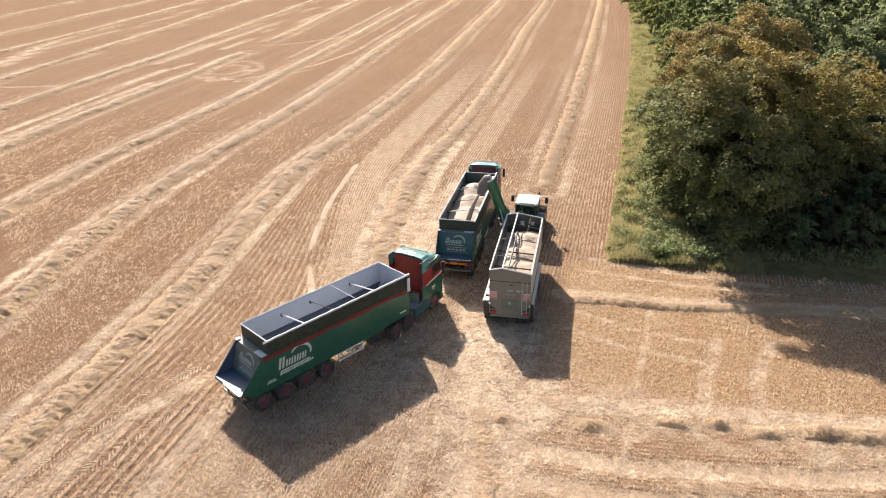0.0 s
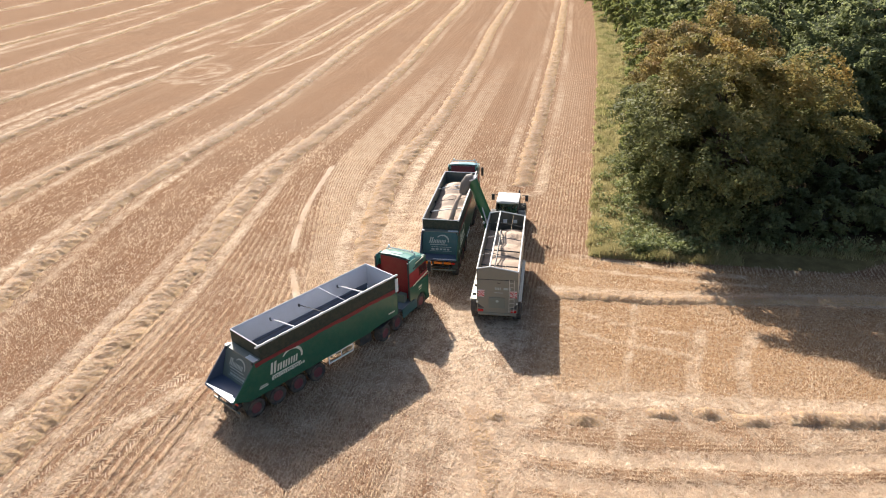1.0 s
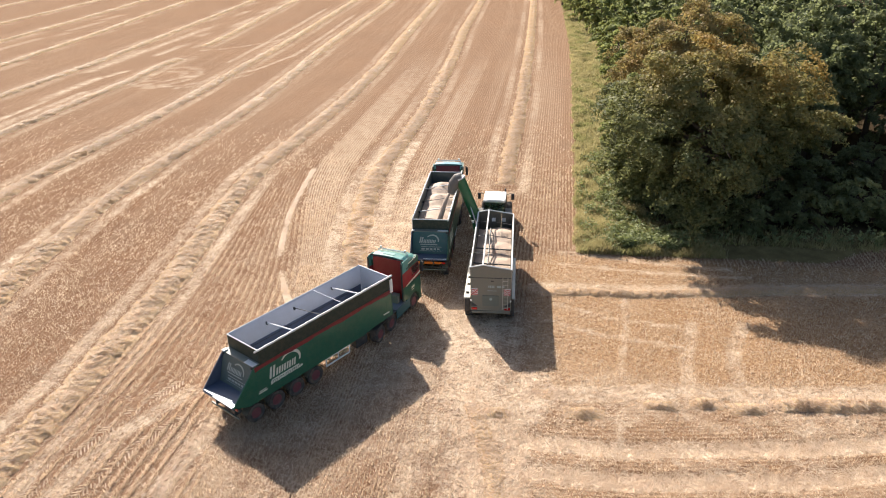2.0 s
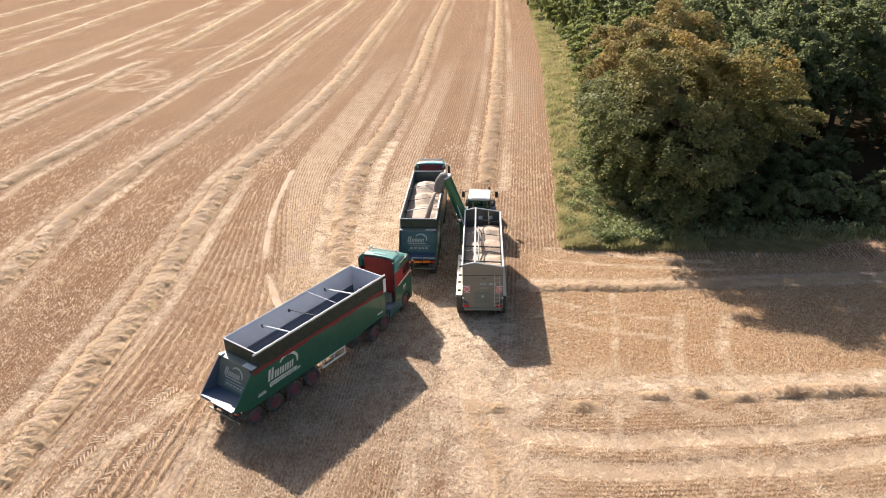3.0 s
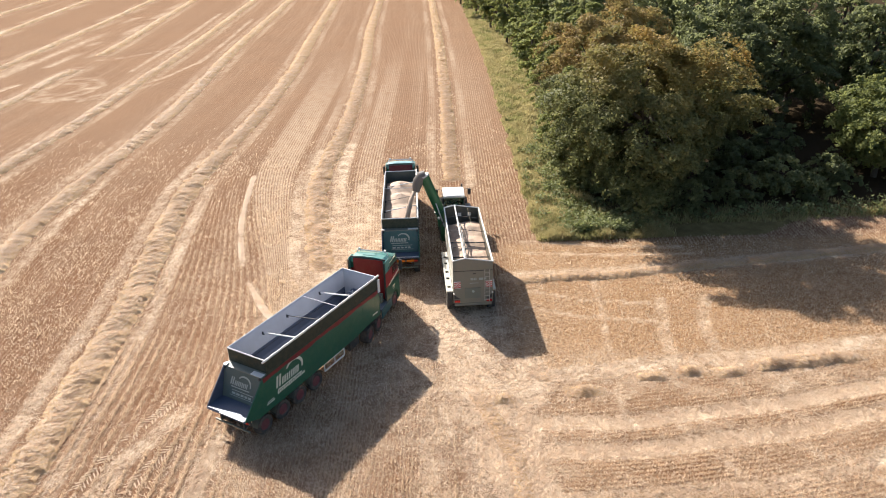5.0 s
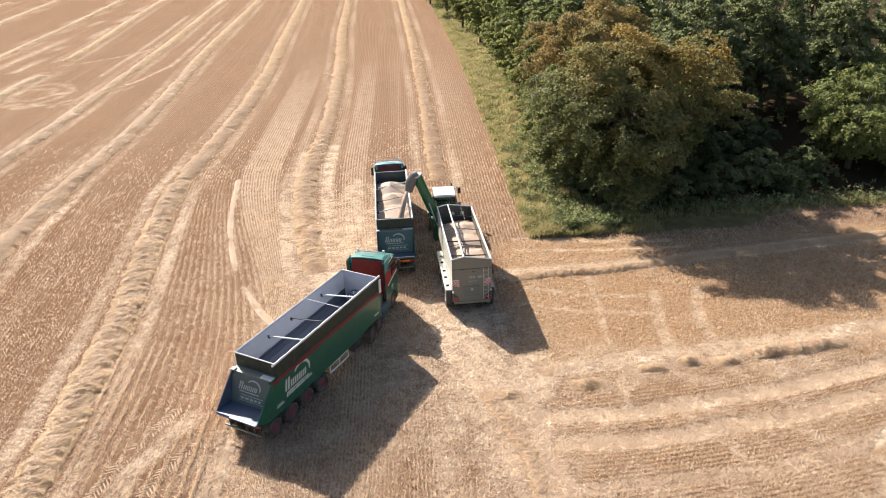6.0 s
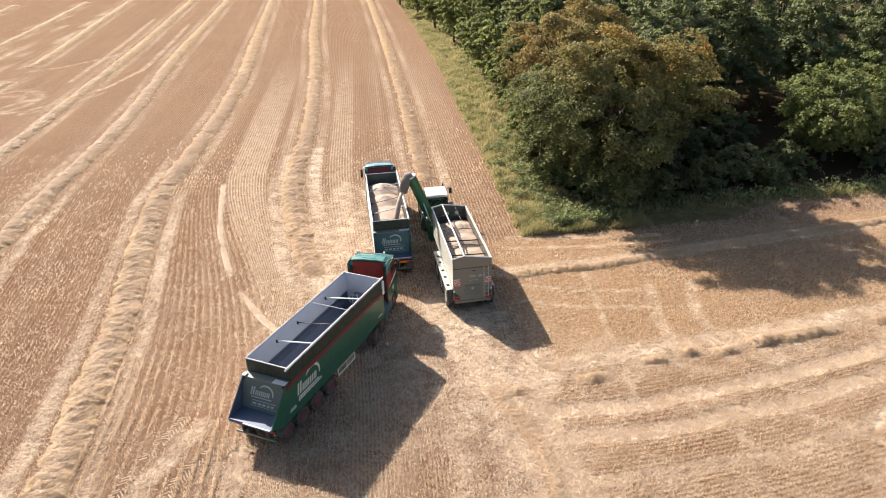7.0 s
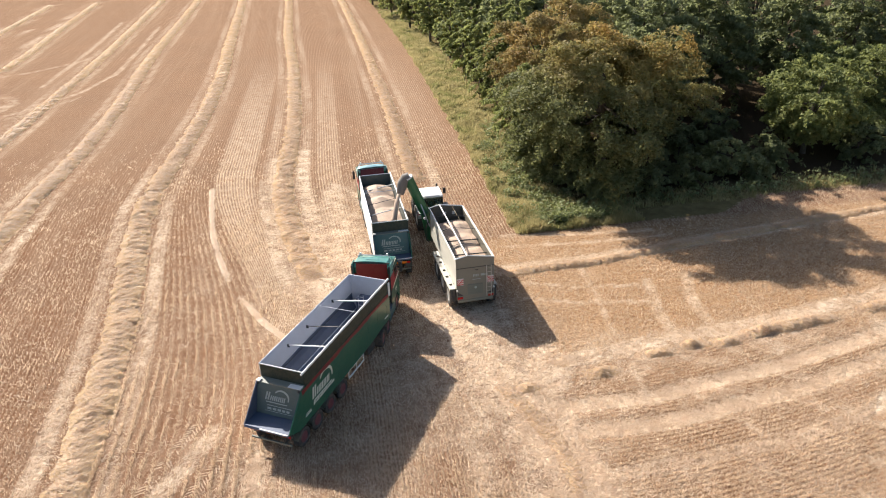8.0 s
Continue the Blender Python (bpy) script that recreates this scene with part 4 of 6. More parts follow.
def semi_trailer(m, label):
    """Tipper trailer: origin on the ground under the rear end of the load box, y ahead."""
    t = root("semi_trailer", m, label, "trailer", "tipper trailers")
    outline = [(-0.40, BODY), (LENGTH, BODY), (LENGTH, 1.38), (8.0, 1.30), (7.0, 1.18), (0.3, 1.14), (-1.0, 1.16), (-1.86, 1.56)]
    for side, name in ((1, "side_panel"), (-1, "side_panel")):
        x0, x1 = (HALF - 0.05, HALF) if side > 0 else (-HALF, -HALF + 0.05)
        # left panel takes the chute's blue-grey shade tone on its inner face
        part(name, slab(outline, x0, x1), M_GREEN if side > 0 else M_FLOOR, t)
    # thin pale sheet added so that this side looks sunlit
    part("side_skin", slab(outline, -HALF - 0.012, -HALF - 0.002), M_ROLL, t, "added pale skin for the sunlit side")
    ragged = [(y, 2.88 + 0.035 * math.sin(y * 1.9) + 0.02 * math.sin(y * 5.3 + 1)) for y in np.linspace(-0.36, LENGTH, 26)]
    part("stripe", slab(ragged + [(LENGTH, BODY - 0.01), (-0.40, BODY - 0.01)], HALF + 0.003, HALF + 0.012), M_STRIPE, t, "red tarpaulin hem with a wavy edge")
    for y in np.linspace(0.6, 9.0, 8):
        part("rib", box(HALF + 0.002, HALF + 0.006, y, y + 0.03, 1.5, 2.75), M_GREEN, t)
    # load box, rounded below
    w = HALF - 0.06
    inner = [(-w + 0.04, TOP - 0.03), (-w + 0.06, 2.1), (-w + 0.25, 1.70), (-w + 0.6, 1.50), (w - 0.6, 1.50), (w - 0.25, 1.70), (w - 0.06, 2.1), (w - 0.04, TOP - 0.03)]
    outer = [(w - 0.01, TOP - 0.03), (w - 0.01, 1.45), (-w + 0.01, 1.45), (-w + 0.01, TOP - 0.03)]
    part("load_box", cross(inner + outer, 0.05, LENGTH - 0.05), M_ALU, t, "grey aluminium load box")
    # floor and lower lining in a darker blue-grey than the upper walls
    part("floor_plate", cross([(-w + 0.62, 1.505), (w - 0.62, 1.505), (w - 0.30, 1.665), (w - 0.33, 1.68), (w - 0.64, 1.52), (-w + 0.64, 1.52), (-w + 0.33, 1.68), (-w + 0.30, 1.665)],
                              0.06, LENGTH - 0.10), M_FLOOR, t, "blue-grey steel floor")
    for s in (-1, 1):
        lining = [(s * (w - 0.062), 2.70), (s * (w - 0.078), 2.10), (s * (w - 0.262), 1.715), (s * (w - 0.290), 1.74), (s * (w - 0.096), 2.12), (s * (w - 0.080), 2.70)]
        part("wall_lining", cross(lining, 0.07, LENGTH - 0.10), M_FLOOR, t, "steel lining of the lower wall, darker than above")
    part("front_wall", box(-w, w, LENGTH - 0.05, LENGTH + 0.02, 1.42, TOP - 0.02, 0.01), M_ALU, t)
    part("front_board", box(-HALF, HALF, LENGTH + 0.022, LENGTH + 0.06, 1.42, TOP - 0.04, 0.01), M_GREEN, t)
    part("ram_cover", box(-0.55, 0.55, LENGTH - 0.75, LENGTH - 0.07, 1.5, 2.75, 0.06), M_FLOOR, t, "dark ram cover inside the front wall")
    lad = bmesh.new()
    for x in (-0.35, 0.0):
        rod((x, LENGTH - 0.80, 1.7), (x, LENGTH - 0.80, 3.1), 0.02, 8, lad)
    for k in range(5):
        rod((-0.35, LENGTH - 0.80, 1.85 + 0.28 * k), (0.0, LENGTH - 0.80, 1.85 + 0.28 * k), 0.015, 8, lad)
    part("ladder", lad, M_ALU, t)
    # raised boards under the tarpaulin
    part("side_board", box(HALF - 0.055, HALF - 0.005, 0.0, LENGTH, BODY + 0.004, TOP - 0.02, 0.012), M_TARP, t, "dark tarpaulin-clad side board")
    # pale colour stands for sun on the left board
    part("side_board", box(-HALF + 0.005, -HALF + 0.055, 0.0, LENGTH, BODY + 0.004, TOP - 0.02, 0.012), M_ROLL, t, "side board in the pale sunlit tone")
    part("rear_board", box(-HALF + 0.06, HALF - 0.06, -0.02, 0.045, BODY - 0.1, TOP - 0.02, 0.012), M_TARP, t, "dark rear board")
    pts = [(HALF - 0.03 + 0.006 * math.sin(k * 1.7), -0.22 + k * 0.245, TOP + 0.03 + 0.006 * math.sin(k * 2.3)) for k in range(41)]
    part("tarpaulin_roll", tube(pts, 0.058, 9, wave=0.14, seed=3), M_ROLL, t, "rolled pale tarpaulin along the rim", smooth=True)
    part("rim_rail", rod((-HALF + 0.03, 0, TOP), (-HALF + 0.03, LENGTH, TOP), 0.035, 8), M_ALU, t)
    part("rim_rail", rod((-HALF + 0.03, 0.02, TOP), (HALF - 0.03, 0.02, TOP), 0.032, 8), M_WHITE, t)
    part("rim_rail", rod((-HALF + 0.03, LENGTH - 0.02, TOP), (HALF - 0.03, LENGTH - 0.02, TOP), 0.035, 8), M_ALU, t)
    for y, r, mt in ((2.35, 0.04, M_WHITE), (4.25, 0.022, M_DARK), (5.75, 0.018, M_ALU), (7.05, 0.04, M_WHITE)):
        if r > 0.03 or mt is M_DARK:
            part("cross_bar", rod((-w + 0.16, y, TOP - 0.42), (HALF - 0.06, y, TOP - 0.03), r, 8), mt, t)
            part("bracket", box(-w + 0.05, -w + 0.17, y - 0.03, y + 0.03, TOP - 0.55, TOP - 0.38, 0.01), M_DARK, t)
        else:
            part("cross_bar", rod((-HALF + 0.06, y, TOP - 0.02), (HALF - 0.06, y, TOP - 0.02), r, 8), mt, t)
    part("guide_rail", rod((-w + 0.09, 0.3, 2.75), (-w + 0.09, LENGTH - 0.9, 2.75), 0.02, 8), M_ALU, t)
    part("guide_rail", rod((-w + 0.16, 0.3, 2.60), (-w + 0.16, LENGTH - 0.9, 2.60), 0.016, 8), M_DARK, t)
    part("bracket", box(-w + 0.06, -w + 0.14, 0.6, 0.68, 2.7, 3.1, 0.01), M_DARK, t)
    # rear end: ledge, tailgate, chute
    # ledge colour holds the rear board's shade; the pale corner is painted sun
    part("ledge", slab([(-0.40, BODY - 0.02), (-0.40, BODY + 0.02), (-0.02, BODY + 0.07), (-0.02, BODY + 0.03)], -HALF + 0.05, HALF - 0.05), M_GREY, t, "grey ledge above the tailgate")
    part("ledge_corner", box(HALF - 0.75, HALF - 0.06, -0.42, -0.12, BODY + 0.055, BODY + 0.075), M_ROLL, t, "pale patch for sun on the ledge corner")
    part("ledge_corner", box(-HALF + 0.02, -HALF + 0.22, -0.44, -0.2, BODY + 0.04, BODY + 0.10), M_ROLL, t)
    gate = part("tailgate", slab([(-0.34, BODY - 0.02), (-0.40, BODY - 0.02), (-0.86, 1.62), (-0.78, 1.62)], -HALF + 0.08, HALF - 0.08), M_GATE, t, "grey-green tailgate with pale lettering bars")
    lean = math.atan2(0.46, BODY - 1.64)
    place = Matrix.Translation((-0.70, -0.400 - (BODY - 0.02 - 2.35) * 0.46 / (BODY - 1.64) - 0.008, 2.35)) @ Matrix.Rotation(radians(90), 4, "X") @ Matrix.Rotation(-lean, 4, "X")
    emblem(gate, M_FAINT, place, 0.95)
    bars(gate, M_FAINT, place, [(0.1, 1.5, -0.26, 0.03), (0.12, 0.34, -0.42, 0.11), (0.42, 0.62, -0.42, 0.11), (0.70, 0.88, -0.42, 0.11), (0.96, 1.12, -0.42, 0.11), (1.2, 1.36, -0.42, 0.11),
                                (0.0, 1.55, -0.55, 0.02)])
    for x in (-HALF + 0.10, HALF - 0.16):
        part("hinge", rod((x, -0.44, BODY - 0.04), (x + 0.08, -0.44, BODY - 0.04), 0.07, 10), M_DARK, gate)
    # shade and sky reflection are put into the chute's colour
    part("chute", slab([(-0.78, 1.50), (-0.78, 1.60), (-1.84, 1.60), (-1.90, 1.50), (-1.84, 1.47)], -HALF + 0.051, HALF - 0.051), M_FLOOR, t, "steel discharge chute in a blue shade tone")
    part("chute_lip", box(-0.35, HALF - 0.06, -1.94, -1.86, 1.605, 1.625, 0.008), M_ROLL, t, "pale strip along the chute lip")
    # chassis
    for x in (-0.48, 0.48):
        part("chassis_rail", slab([(-1.2, 1.0), (-1.2, 1.28), (8.9, 1.30), (8.9, 1.12), (6.6, 1.05), (6.0, 0.85), (-0.8, 0.85)], x - 0.05, x + 0.05), M_DARK, t)
    part("rear_bumper", box(-1.15, 1.15, -1.60, -1.52, 0.64, 0.74, 0.02), M_GREY, t)
    for x in (-0.75, 0.75):
        part("bumper_stay", box(x - 0.05, x + 0.05, -1.55, -1.15, 0.72, 1.05), M_DARK, t)
    part("lamp_bar", box(-1.2, 1.2, -1.55, -1.42, 1.10, 1.28, 0.02), M_DARK, t)
    for x in (-1.0, -0.72, 0.72, 1.0):
        part("lamp", box(x - 0.11, x + 0.11, -1.575, -1.552, 1.12, 1.26, 0.008), M_LAMP if abs(x) > 0.8 else M_ORANGE, t)
    part("number_plate", box(-0.26, 0.26, -1.57, -1.552, 1.13, 1.25), M_ORANGE, t)
    for y in (-0.62, 0.70, 2.02, 3.34):
        part("axle", rod((-1.0, y, 0.53), (1.0, y, 0.53), 0.07, 10), M_DARK, t)
        for s in (1, -1):
            wheel(t, s * 1.06, y, 0.53, 0.40, M_RIM, side=s)
            arc = bmesh.new()
            prev = None
            for k in range(13):
                a = radians(15 + 150 * k / 12)
                pair = [arc.verts.new((s * (1.06 + q), y + 0.62 * math.cos(a), 0.53 + 0.62 * math.sin(a))) for q in (-0.22, 0.22)]
                if prev:
                    arc.faces.new((prev[0], prev[1], pair[1], pair[0]))
                prev = pair
            bmesh.ops.solidify(arc, geom=list(arc.faces), thickness=0.02)
            part("mudguard", arc, M_GREY, t)
    guard = bmesh.new()
    for z in (0.62, 1.08):
        box(1.16, 1.20, 4.15, 5.95, z - 0.05, z + 0.05, 0, guard)
    for y in (4.15, 5.05, 5.90):
        box(1.155, 1.195, y, y + 0.06, 0.57, 1.13, 0, guard)
    part("side_guard", guard, M_WHITE, t, "white side guard rails")
    strap = bmesh.new()
    rng = random.Random(5)
    for k in range(16):
        y, z = rng.uniform(4.3, 5.7), rng.uniform(0.75, 1.15)
        box(0.95 + rng.uniform(0, 0.18), 1.15, y, y + rng.uniform(0.08, 0.3), z, z + rng.uniform(0.04, 0.12), 0, strap)
    part("load_straps", strap, M_YELLOW, t, "bundled yellow load straps behind the guard")
    for s in (-1, 1):
        part("landing_leg", box(s * 0.85 - 0.07, s * 0.85 + 0.07, 6.7, 6.85, 0.35, 1.2, 0.01), M_DARK, t)
    part("tool_box", box(0.75, 1.20, 6.45, 7.35, 0.55, 1.15, 0.03), M_DARK, t)
    part("catch", box(HALF + 0.01, HALF + 0.07, LENGTH - 0.12, LENGTH + 0.1, 2.9, 3.75, 0.02), M_ROLL, t)
    side = Matrix.Translation((HALF + 0.006, 0.45, 2.02)) @ Matrix.Rotation(radians(90), 4, "Z") @ Matrix.Rotation(radians(90), 4, "X")
    emblem(t, M_LOGO, side, 1.45)
    bars(t, M_LOGO, side, [(0.0 + 0.14 * k, 0.11 + 0.14 * k, -0.28, 0.13 if k % 3 else 0.18) for k in range(15)])
    bars(t, M_LOGO, Matrix.Translation((HALF + 0.006, -0.35, 1.55)) @ Matrix.Rotation(radians(90), 4, "Z") @ Matrix.Rotation(radians(90), 4, "X"),
         [(0, 0.55, 0, 0.07), (0.06, 0.5, 0.10, 0.05)])
    bars(t, M_LOGO, Matrix.Translation((HALF + 0.006, 8.7, 1.7)) @ Matrix.Rotation(radians(90), 4, "Z") @ Matrix.Rotation(radians(90), 4, "X"),
         [(0, 0.5, 0, 0.10)])
    return t


def nose(y):
    """The cab is a short one: all that stands ahead of its rear wall moves back."""
    return y if y < 2.4 else 2.4 + 0.77 * (y - 2.4)


def truck_tractor(m, label):
    """Three-axle tractor unit: origin on the ground under the coupling, y ahead."""
    t = root("truck_tractor", m, label, "truck", "lorry tractor units")
    for x in (-0.42, 0.42):
        part("chassis_rail", box(x - 0.05, x + 0.05, -1.3, 4.4, 0.78, 1.05, 0.01), M_DARK, t)
    for x0, x1 in ((-1.20, -0.42), (-0.415, 0.415), (0.42, 1.20)):
        part("deck_plate", box(x0, x1, 1.15, 2.40, 1.06, 1.10, 0.01), M_DECK, t, "blue-grey chequered deck plate")
    part("coupling", rod((0, 0, 1.06), (0, 0, 1.2), 0.48, 20), M_DARK, t)
    for y in (-0.75, 0.58):
        part("axle", rod((-0.9, y, 0.53), (0.9, y, 0.53), 0.08, 10), M_DARK, t)
        for s in (1, -1):
            wheel(t, s * 0.98, y, 0.53, 0.56, M_RIM, side=s)
            part("mudguard", box(s * 0.98 - 0.30, s * 0.98 + 0.30, y - 0.55, y + 0.55, 1.09, 1.13, 0.02), M_DARK, t)
    for s in (1, -1):
        wheel(t, s * 1.05, nose(3.75), 0.53, 0.34, M_RIM, side=s)
        part("side_skirt", box(s * 1.20 - 0.03, s * 1.20 + 0.03, 1.22, 3.05, 0.42, 1.058, 0.02), M_TEALGATE, t, "dark teal side skirt")
    part("axle", rod((-1.0, nose(3.75), 0.53), (1.0, nose(3.75), 0.53), 0.08, 10), M_DARK, t)
    # cab: shell in profile, with wheel arch
    low = [(2.55, 1.05), (2.55, 2.02), (4.98, 2.02), (5.02, 1.0), (4.95, 0.42), (4.60, 0.42), (4.53, 0.75), (4.26, 1.05), (3.75, 1.17), (3.24, 1.05), (2.97, 0.75), (2.90, 0.45), (2.65, 0.45)]
    cab = part("cab", slab(low, -1.22, 1.22, bevel=0.03), M_GREEN, t, "green lower cab")
    mid = [(2.55, 2.022), (2.55, 3.06), (4.77, 3.06), (4.97, 2.022)]
    part("cab_top", slab([(2.55, 3.062), (2.55, 3.52), (4.62, 3.52), (4.76, 3.062)], -1.212, 1.212, bevel=0.03), M_GREEN, t, "green band above the windows")
    part("cab_upper", slab(mid, -1.21, 1.21, bevel=0.04), M_RED, t, "red upper cab")
    roof = bmesh.new()
    rows = []
    for y, zt, hw in ((2.46, 3.93, 1.17), (2.9, 3.94, 1.18), (3.3, 3.90, 1.18), (3.7, 3.78, 1.17), (4.3, 3.60, 1.14), (4.66, 3.52, 1.10)):
        prof = [(-hw, 3.50), (-hw, zt - 0.28), (-hw + 0.06, zt - 0.12), (-hw + 0.2, zt - 0.02), (-0.4, zt + 0.03), (0.4, zt + 0.03), (hw - 0.2, zt - 0.02), (hw - 0.06, zt - 0.12), (hw, zt - 0.28), (hw, 3.50)]
        rows.append([roof.verts.new((x, y, max(z, 3.5))) for x, z in prof])
    for a, b in zip(rows, rows[1:]):
        for i in range(len(a) - 1):
            roof.faces.new((a[i], b[i], b[i + 1], a[i + 1]))
    roof.faces.new(rows[0])
    roof.faces.new(rows[-1][::-1])
    bmesh.ops.recalc_face_normals(roof, faces=list(roof.faces))
    part("roof", roof, M_TEAL, t, "rounded teal roof lightened for the sun", smooth=False)
    part("rear_panel", box(-0.98, 0.98, 2.40, 2.455, 1.15, 3.80, 0.03), M_RED, t, "dark red rear panel")
    for s in (1, -1):
        for name, paint, low_z, high_z in (("side_fairing", M_GREEN, 1.15, 2.10), ("side_fairing", M_RED, 2.103, 3.06), ("side_fairing", M_TEAL, 3.063, 3.84)):
            front = 3.0
            top_back = 2.20 if high_z > 3.5 else 2.14
            fair = slab([(2.14, low_z), (top_back, high_z), (front, high_z), (front, low_z)], s * 1.205 - 0.028, s * 1.205 + 0.028, bevel=0.01)
            part(name, fair, paint, t)
        part("fairing_edge", box(s * 1.17 - 0.05, s * 1.17 + 0.05, 2.08, 2.135, 1.2, 3.80, 0.015), M_DARK, t, "black rubber edge of the fairing")
        part("roof_stripe", slab([(2.62, 3.18), (2.62, 3.28), (4.2, 3.40), (4.2, 3.30)], s * 1.236 - 0.006, s * 1.236 + 0.006), M_DARK, t, "dark stripe below the roof")
        part("door_window", slab([(3.55, 2.42), (3.55, 3.02), (4.62, 3.02), (4.74, 2.5)], s * 1.212 - 0.012, s * 1.212 + 0.012), M_GLASS, t)
        part("stripe", slab([(2.56, 2.12), (2.56, 2.02), (4.9, 2.22), (4.9, 2.32)], s * 1.226 - 0.012, s * 1.226 + 0.012), M_CREAM, t, "cream stripe")
        part("stripe", slab([(2.60, 3.42), (2.60, 3.48), (4.3, 3.52), (4.3, 3.46)], s * 1.216 - 0.012, s * 1.216 + 0.012), M_CREAM, t)
        arm = tube([(s * 1.2, 4.72, 3.1), (s * 1.42, 4.78, 3.12), (s * 1.42, 4.78, 2.4)], 0.025, 6)
        part("mirror_arm", arm, M_DARK, t)
        part("mirror", box(s * 1.42 - 0.10, s * 1.42 + 0.10, 4.72, 4.86, 2.35, 3.05, 0.03), M_DARK, t)
        part("step", box(s * 1.16 - 0.06, s * 1.16 + 0.06, 4.25, 4.7, 0.32, 0.40), M_DARK, t)
        bars(t, M_CREAM, Matrix.Translation((s * 1.236, 3.9, 1.55)) @ Matrix.Rotation(radians(90 * s), 4, "Z") @ Matrix.Rotation(radians(90), 4, "X"),
             [(-0.28 * s - 0.25, -0.28 * s + 0.25, 0.1, 0.16), (-0.28 * s - 0.2, -0.28 * s + 0.2, -0.08, 0.05)], "emblem")
    part("edge_seal", box(-1.16, 1.16, 2.41, 2.455, 3.82, 3.90, 0.02), M_DARK, t)
    part("windscreen", slab([(4.99, 2.15), (4.76, 3.25), (4.79, 3.26), (5.02, 2.16)], -1.1, 1.1), M_GLASS, t)
    part("sun_visor", slab([(4.72, 3.30), (5.10, 3.22), (5.10, 3.26), (4.72, 3.42)], -1.12, 1.12), M_DARK, t)
    part("grille", box(-0.9, 0.9, 5.0, 5.05, 0.75, 1.85, 0.02), M_DARK, t)
    part("bumper", box(-1.22, 1.22, 4.75, 5.10, 0.30, 0.62, 0.05), M_GREEN, t)
    part("light_bar", tube([(-1.02, 3.45, 3.72), (-1.0, 3.45, 3.95), (-0.8, 3.45, 4.0), (0.8, 3.45, 4.0), (1.0, 3.45, 3.95), (1.02, 3.45, 3.72)], 0.035, 8), M_ALU, t, "chrome roof light bar")
    for x in (-0.85, 0.85):
        part("beacon", rod((x, 3.45, 4.0), (x, 3.45, 4.15), 0.07, 10), M_ROLL, t)
    part("roof_hatch", box(-0.4, 0.4, 2.7, 3.1, 3.962, 3.985, 0.02), M_TEAL, t)
    tank = part("fuel_tank", lathe([(-0.3, 0.05), (-0.3, 0.28), (0.3, 0.28), (0.3, 0.05)], 18, (-0.85, 2.0, 0.72)), M_ALU, t)
    part("air_lines", tube([(0.3, 2.45, 2.0), (0.2, 2.1, 1.5), (0.1, 1.5, 1.35), (0.0, 0.9, 1.5)], 0.03, 6), M_DARK, t)
    part("battery_box", box(0.45, 0.95, 1.85, 2.22, 1.105, 1.65, 0.03), M_GREY, t)
    for child in t.children:
        if not child.name.startswith(("wheel", "axle")):
            for v in child.data.vertices:
                v.co.y = nose(v.co.y)
    return t


def grain_heap(m, label, x0, x1, y0, y1, base, humps, seed):
    """Grain lying in a box: a height field."""
    rng = np.random.default_rng(seed)
    nx, ny = 40, 130
    gx, gy = np.meshgrid(np.linspace(x0, x1, nx), np.linspace(y0, y1, ny))
    z = np.full(gx.shape, base)
    for cx, cy, h, rx, ry in humps:
        z = np.maximum(z, base + h * (1 - np.sqrt(((gx - cx) / rx) ** 2 + ((gy - cy) / ry) ** 2)))
    for _ in range(3):
        z[1:-1, 1:-1] = (z[1:-1, 1:-1] * 2 + z[:-2, 1:-1] + z[2:, 1:-1] + z[1:-1, :-2] + z[1:-1, 2:]) / 6
    z += 0.02 * np.sin(gy * 5 + 2 * np.sin(gx * 3)) + rng.normal(0, 0.004, z.shape)
    co = np.stack([gx, gy, z], -1).reshape(-1, 3).tolist()
    i = np.arange(nx * ny).reshape(ny, nx)
    quads = np.stack([i[:-1, :-1], i[:-1, 1:], i[1:, 1:], i[1:, :-1]], -1).reshape(-1, 4).tolist()
    edge = list(i[0, :]) + list(i[1:, -1]) + list(i[-1, ::-1][1:]) + list(i[::-1, 0][1:-1])
    low = len(co)
    for e in edge:
        co.append((co[e][0], co[e][1], base - 0.6))
    k = len(edge)
    for a in range(k):
        b = (a + 1) % k
        quads.append((int(edge[b]), int(edge[a]), low + a, low + b))
    me = bpy.data.meshes.new("wheat_mound")
    me.from_pydata(co, [], quads)
    me.polygons.foreach_set("use_smooth", [True] * len(me.polygons))
    me.materials.append(M_GRAIN)
    ob = new("wheat_mound", me)
    ob.matrix_world = m
    return tagged(ob, label, "grain")


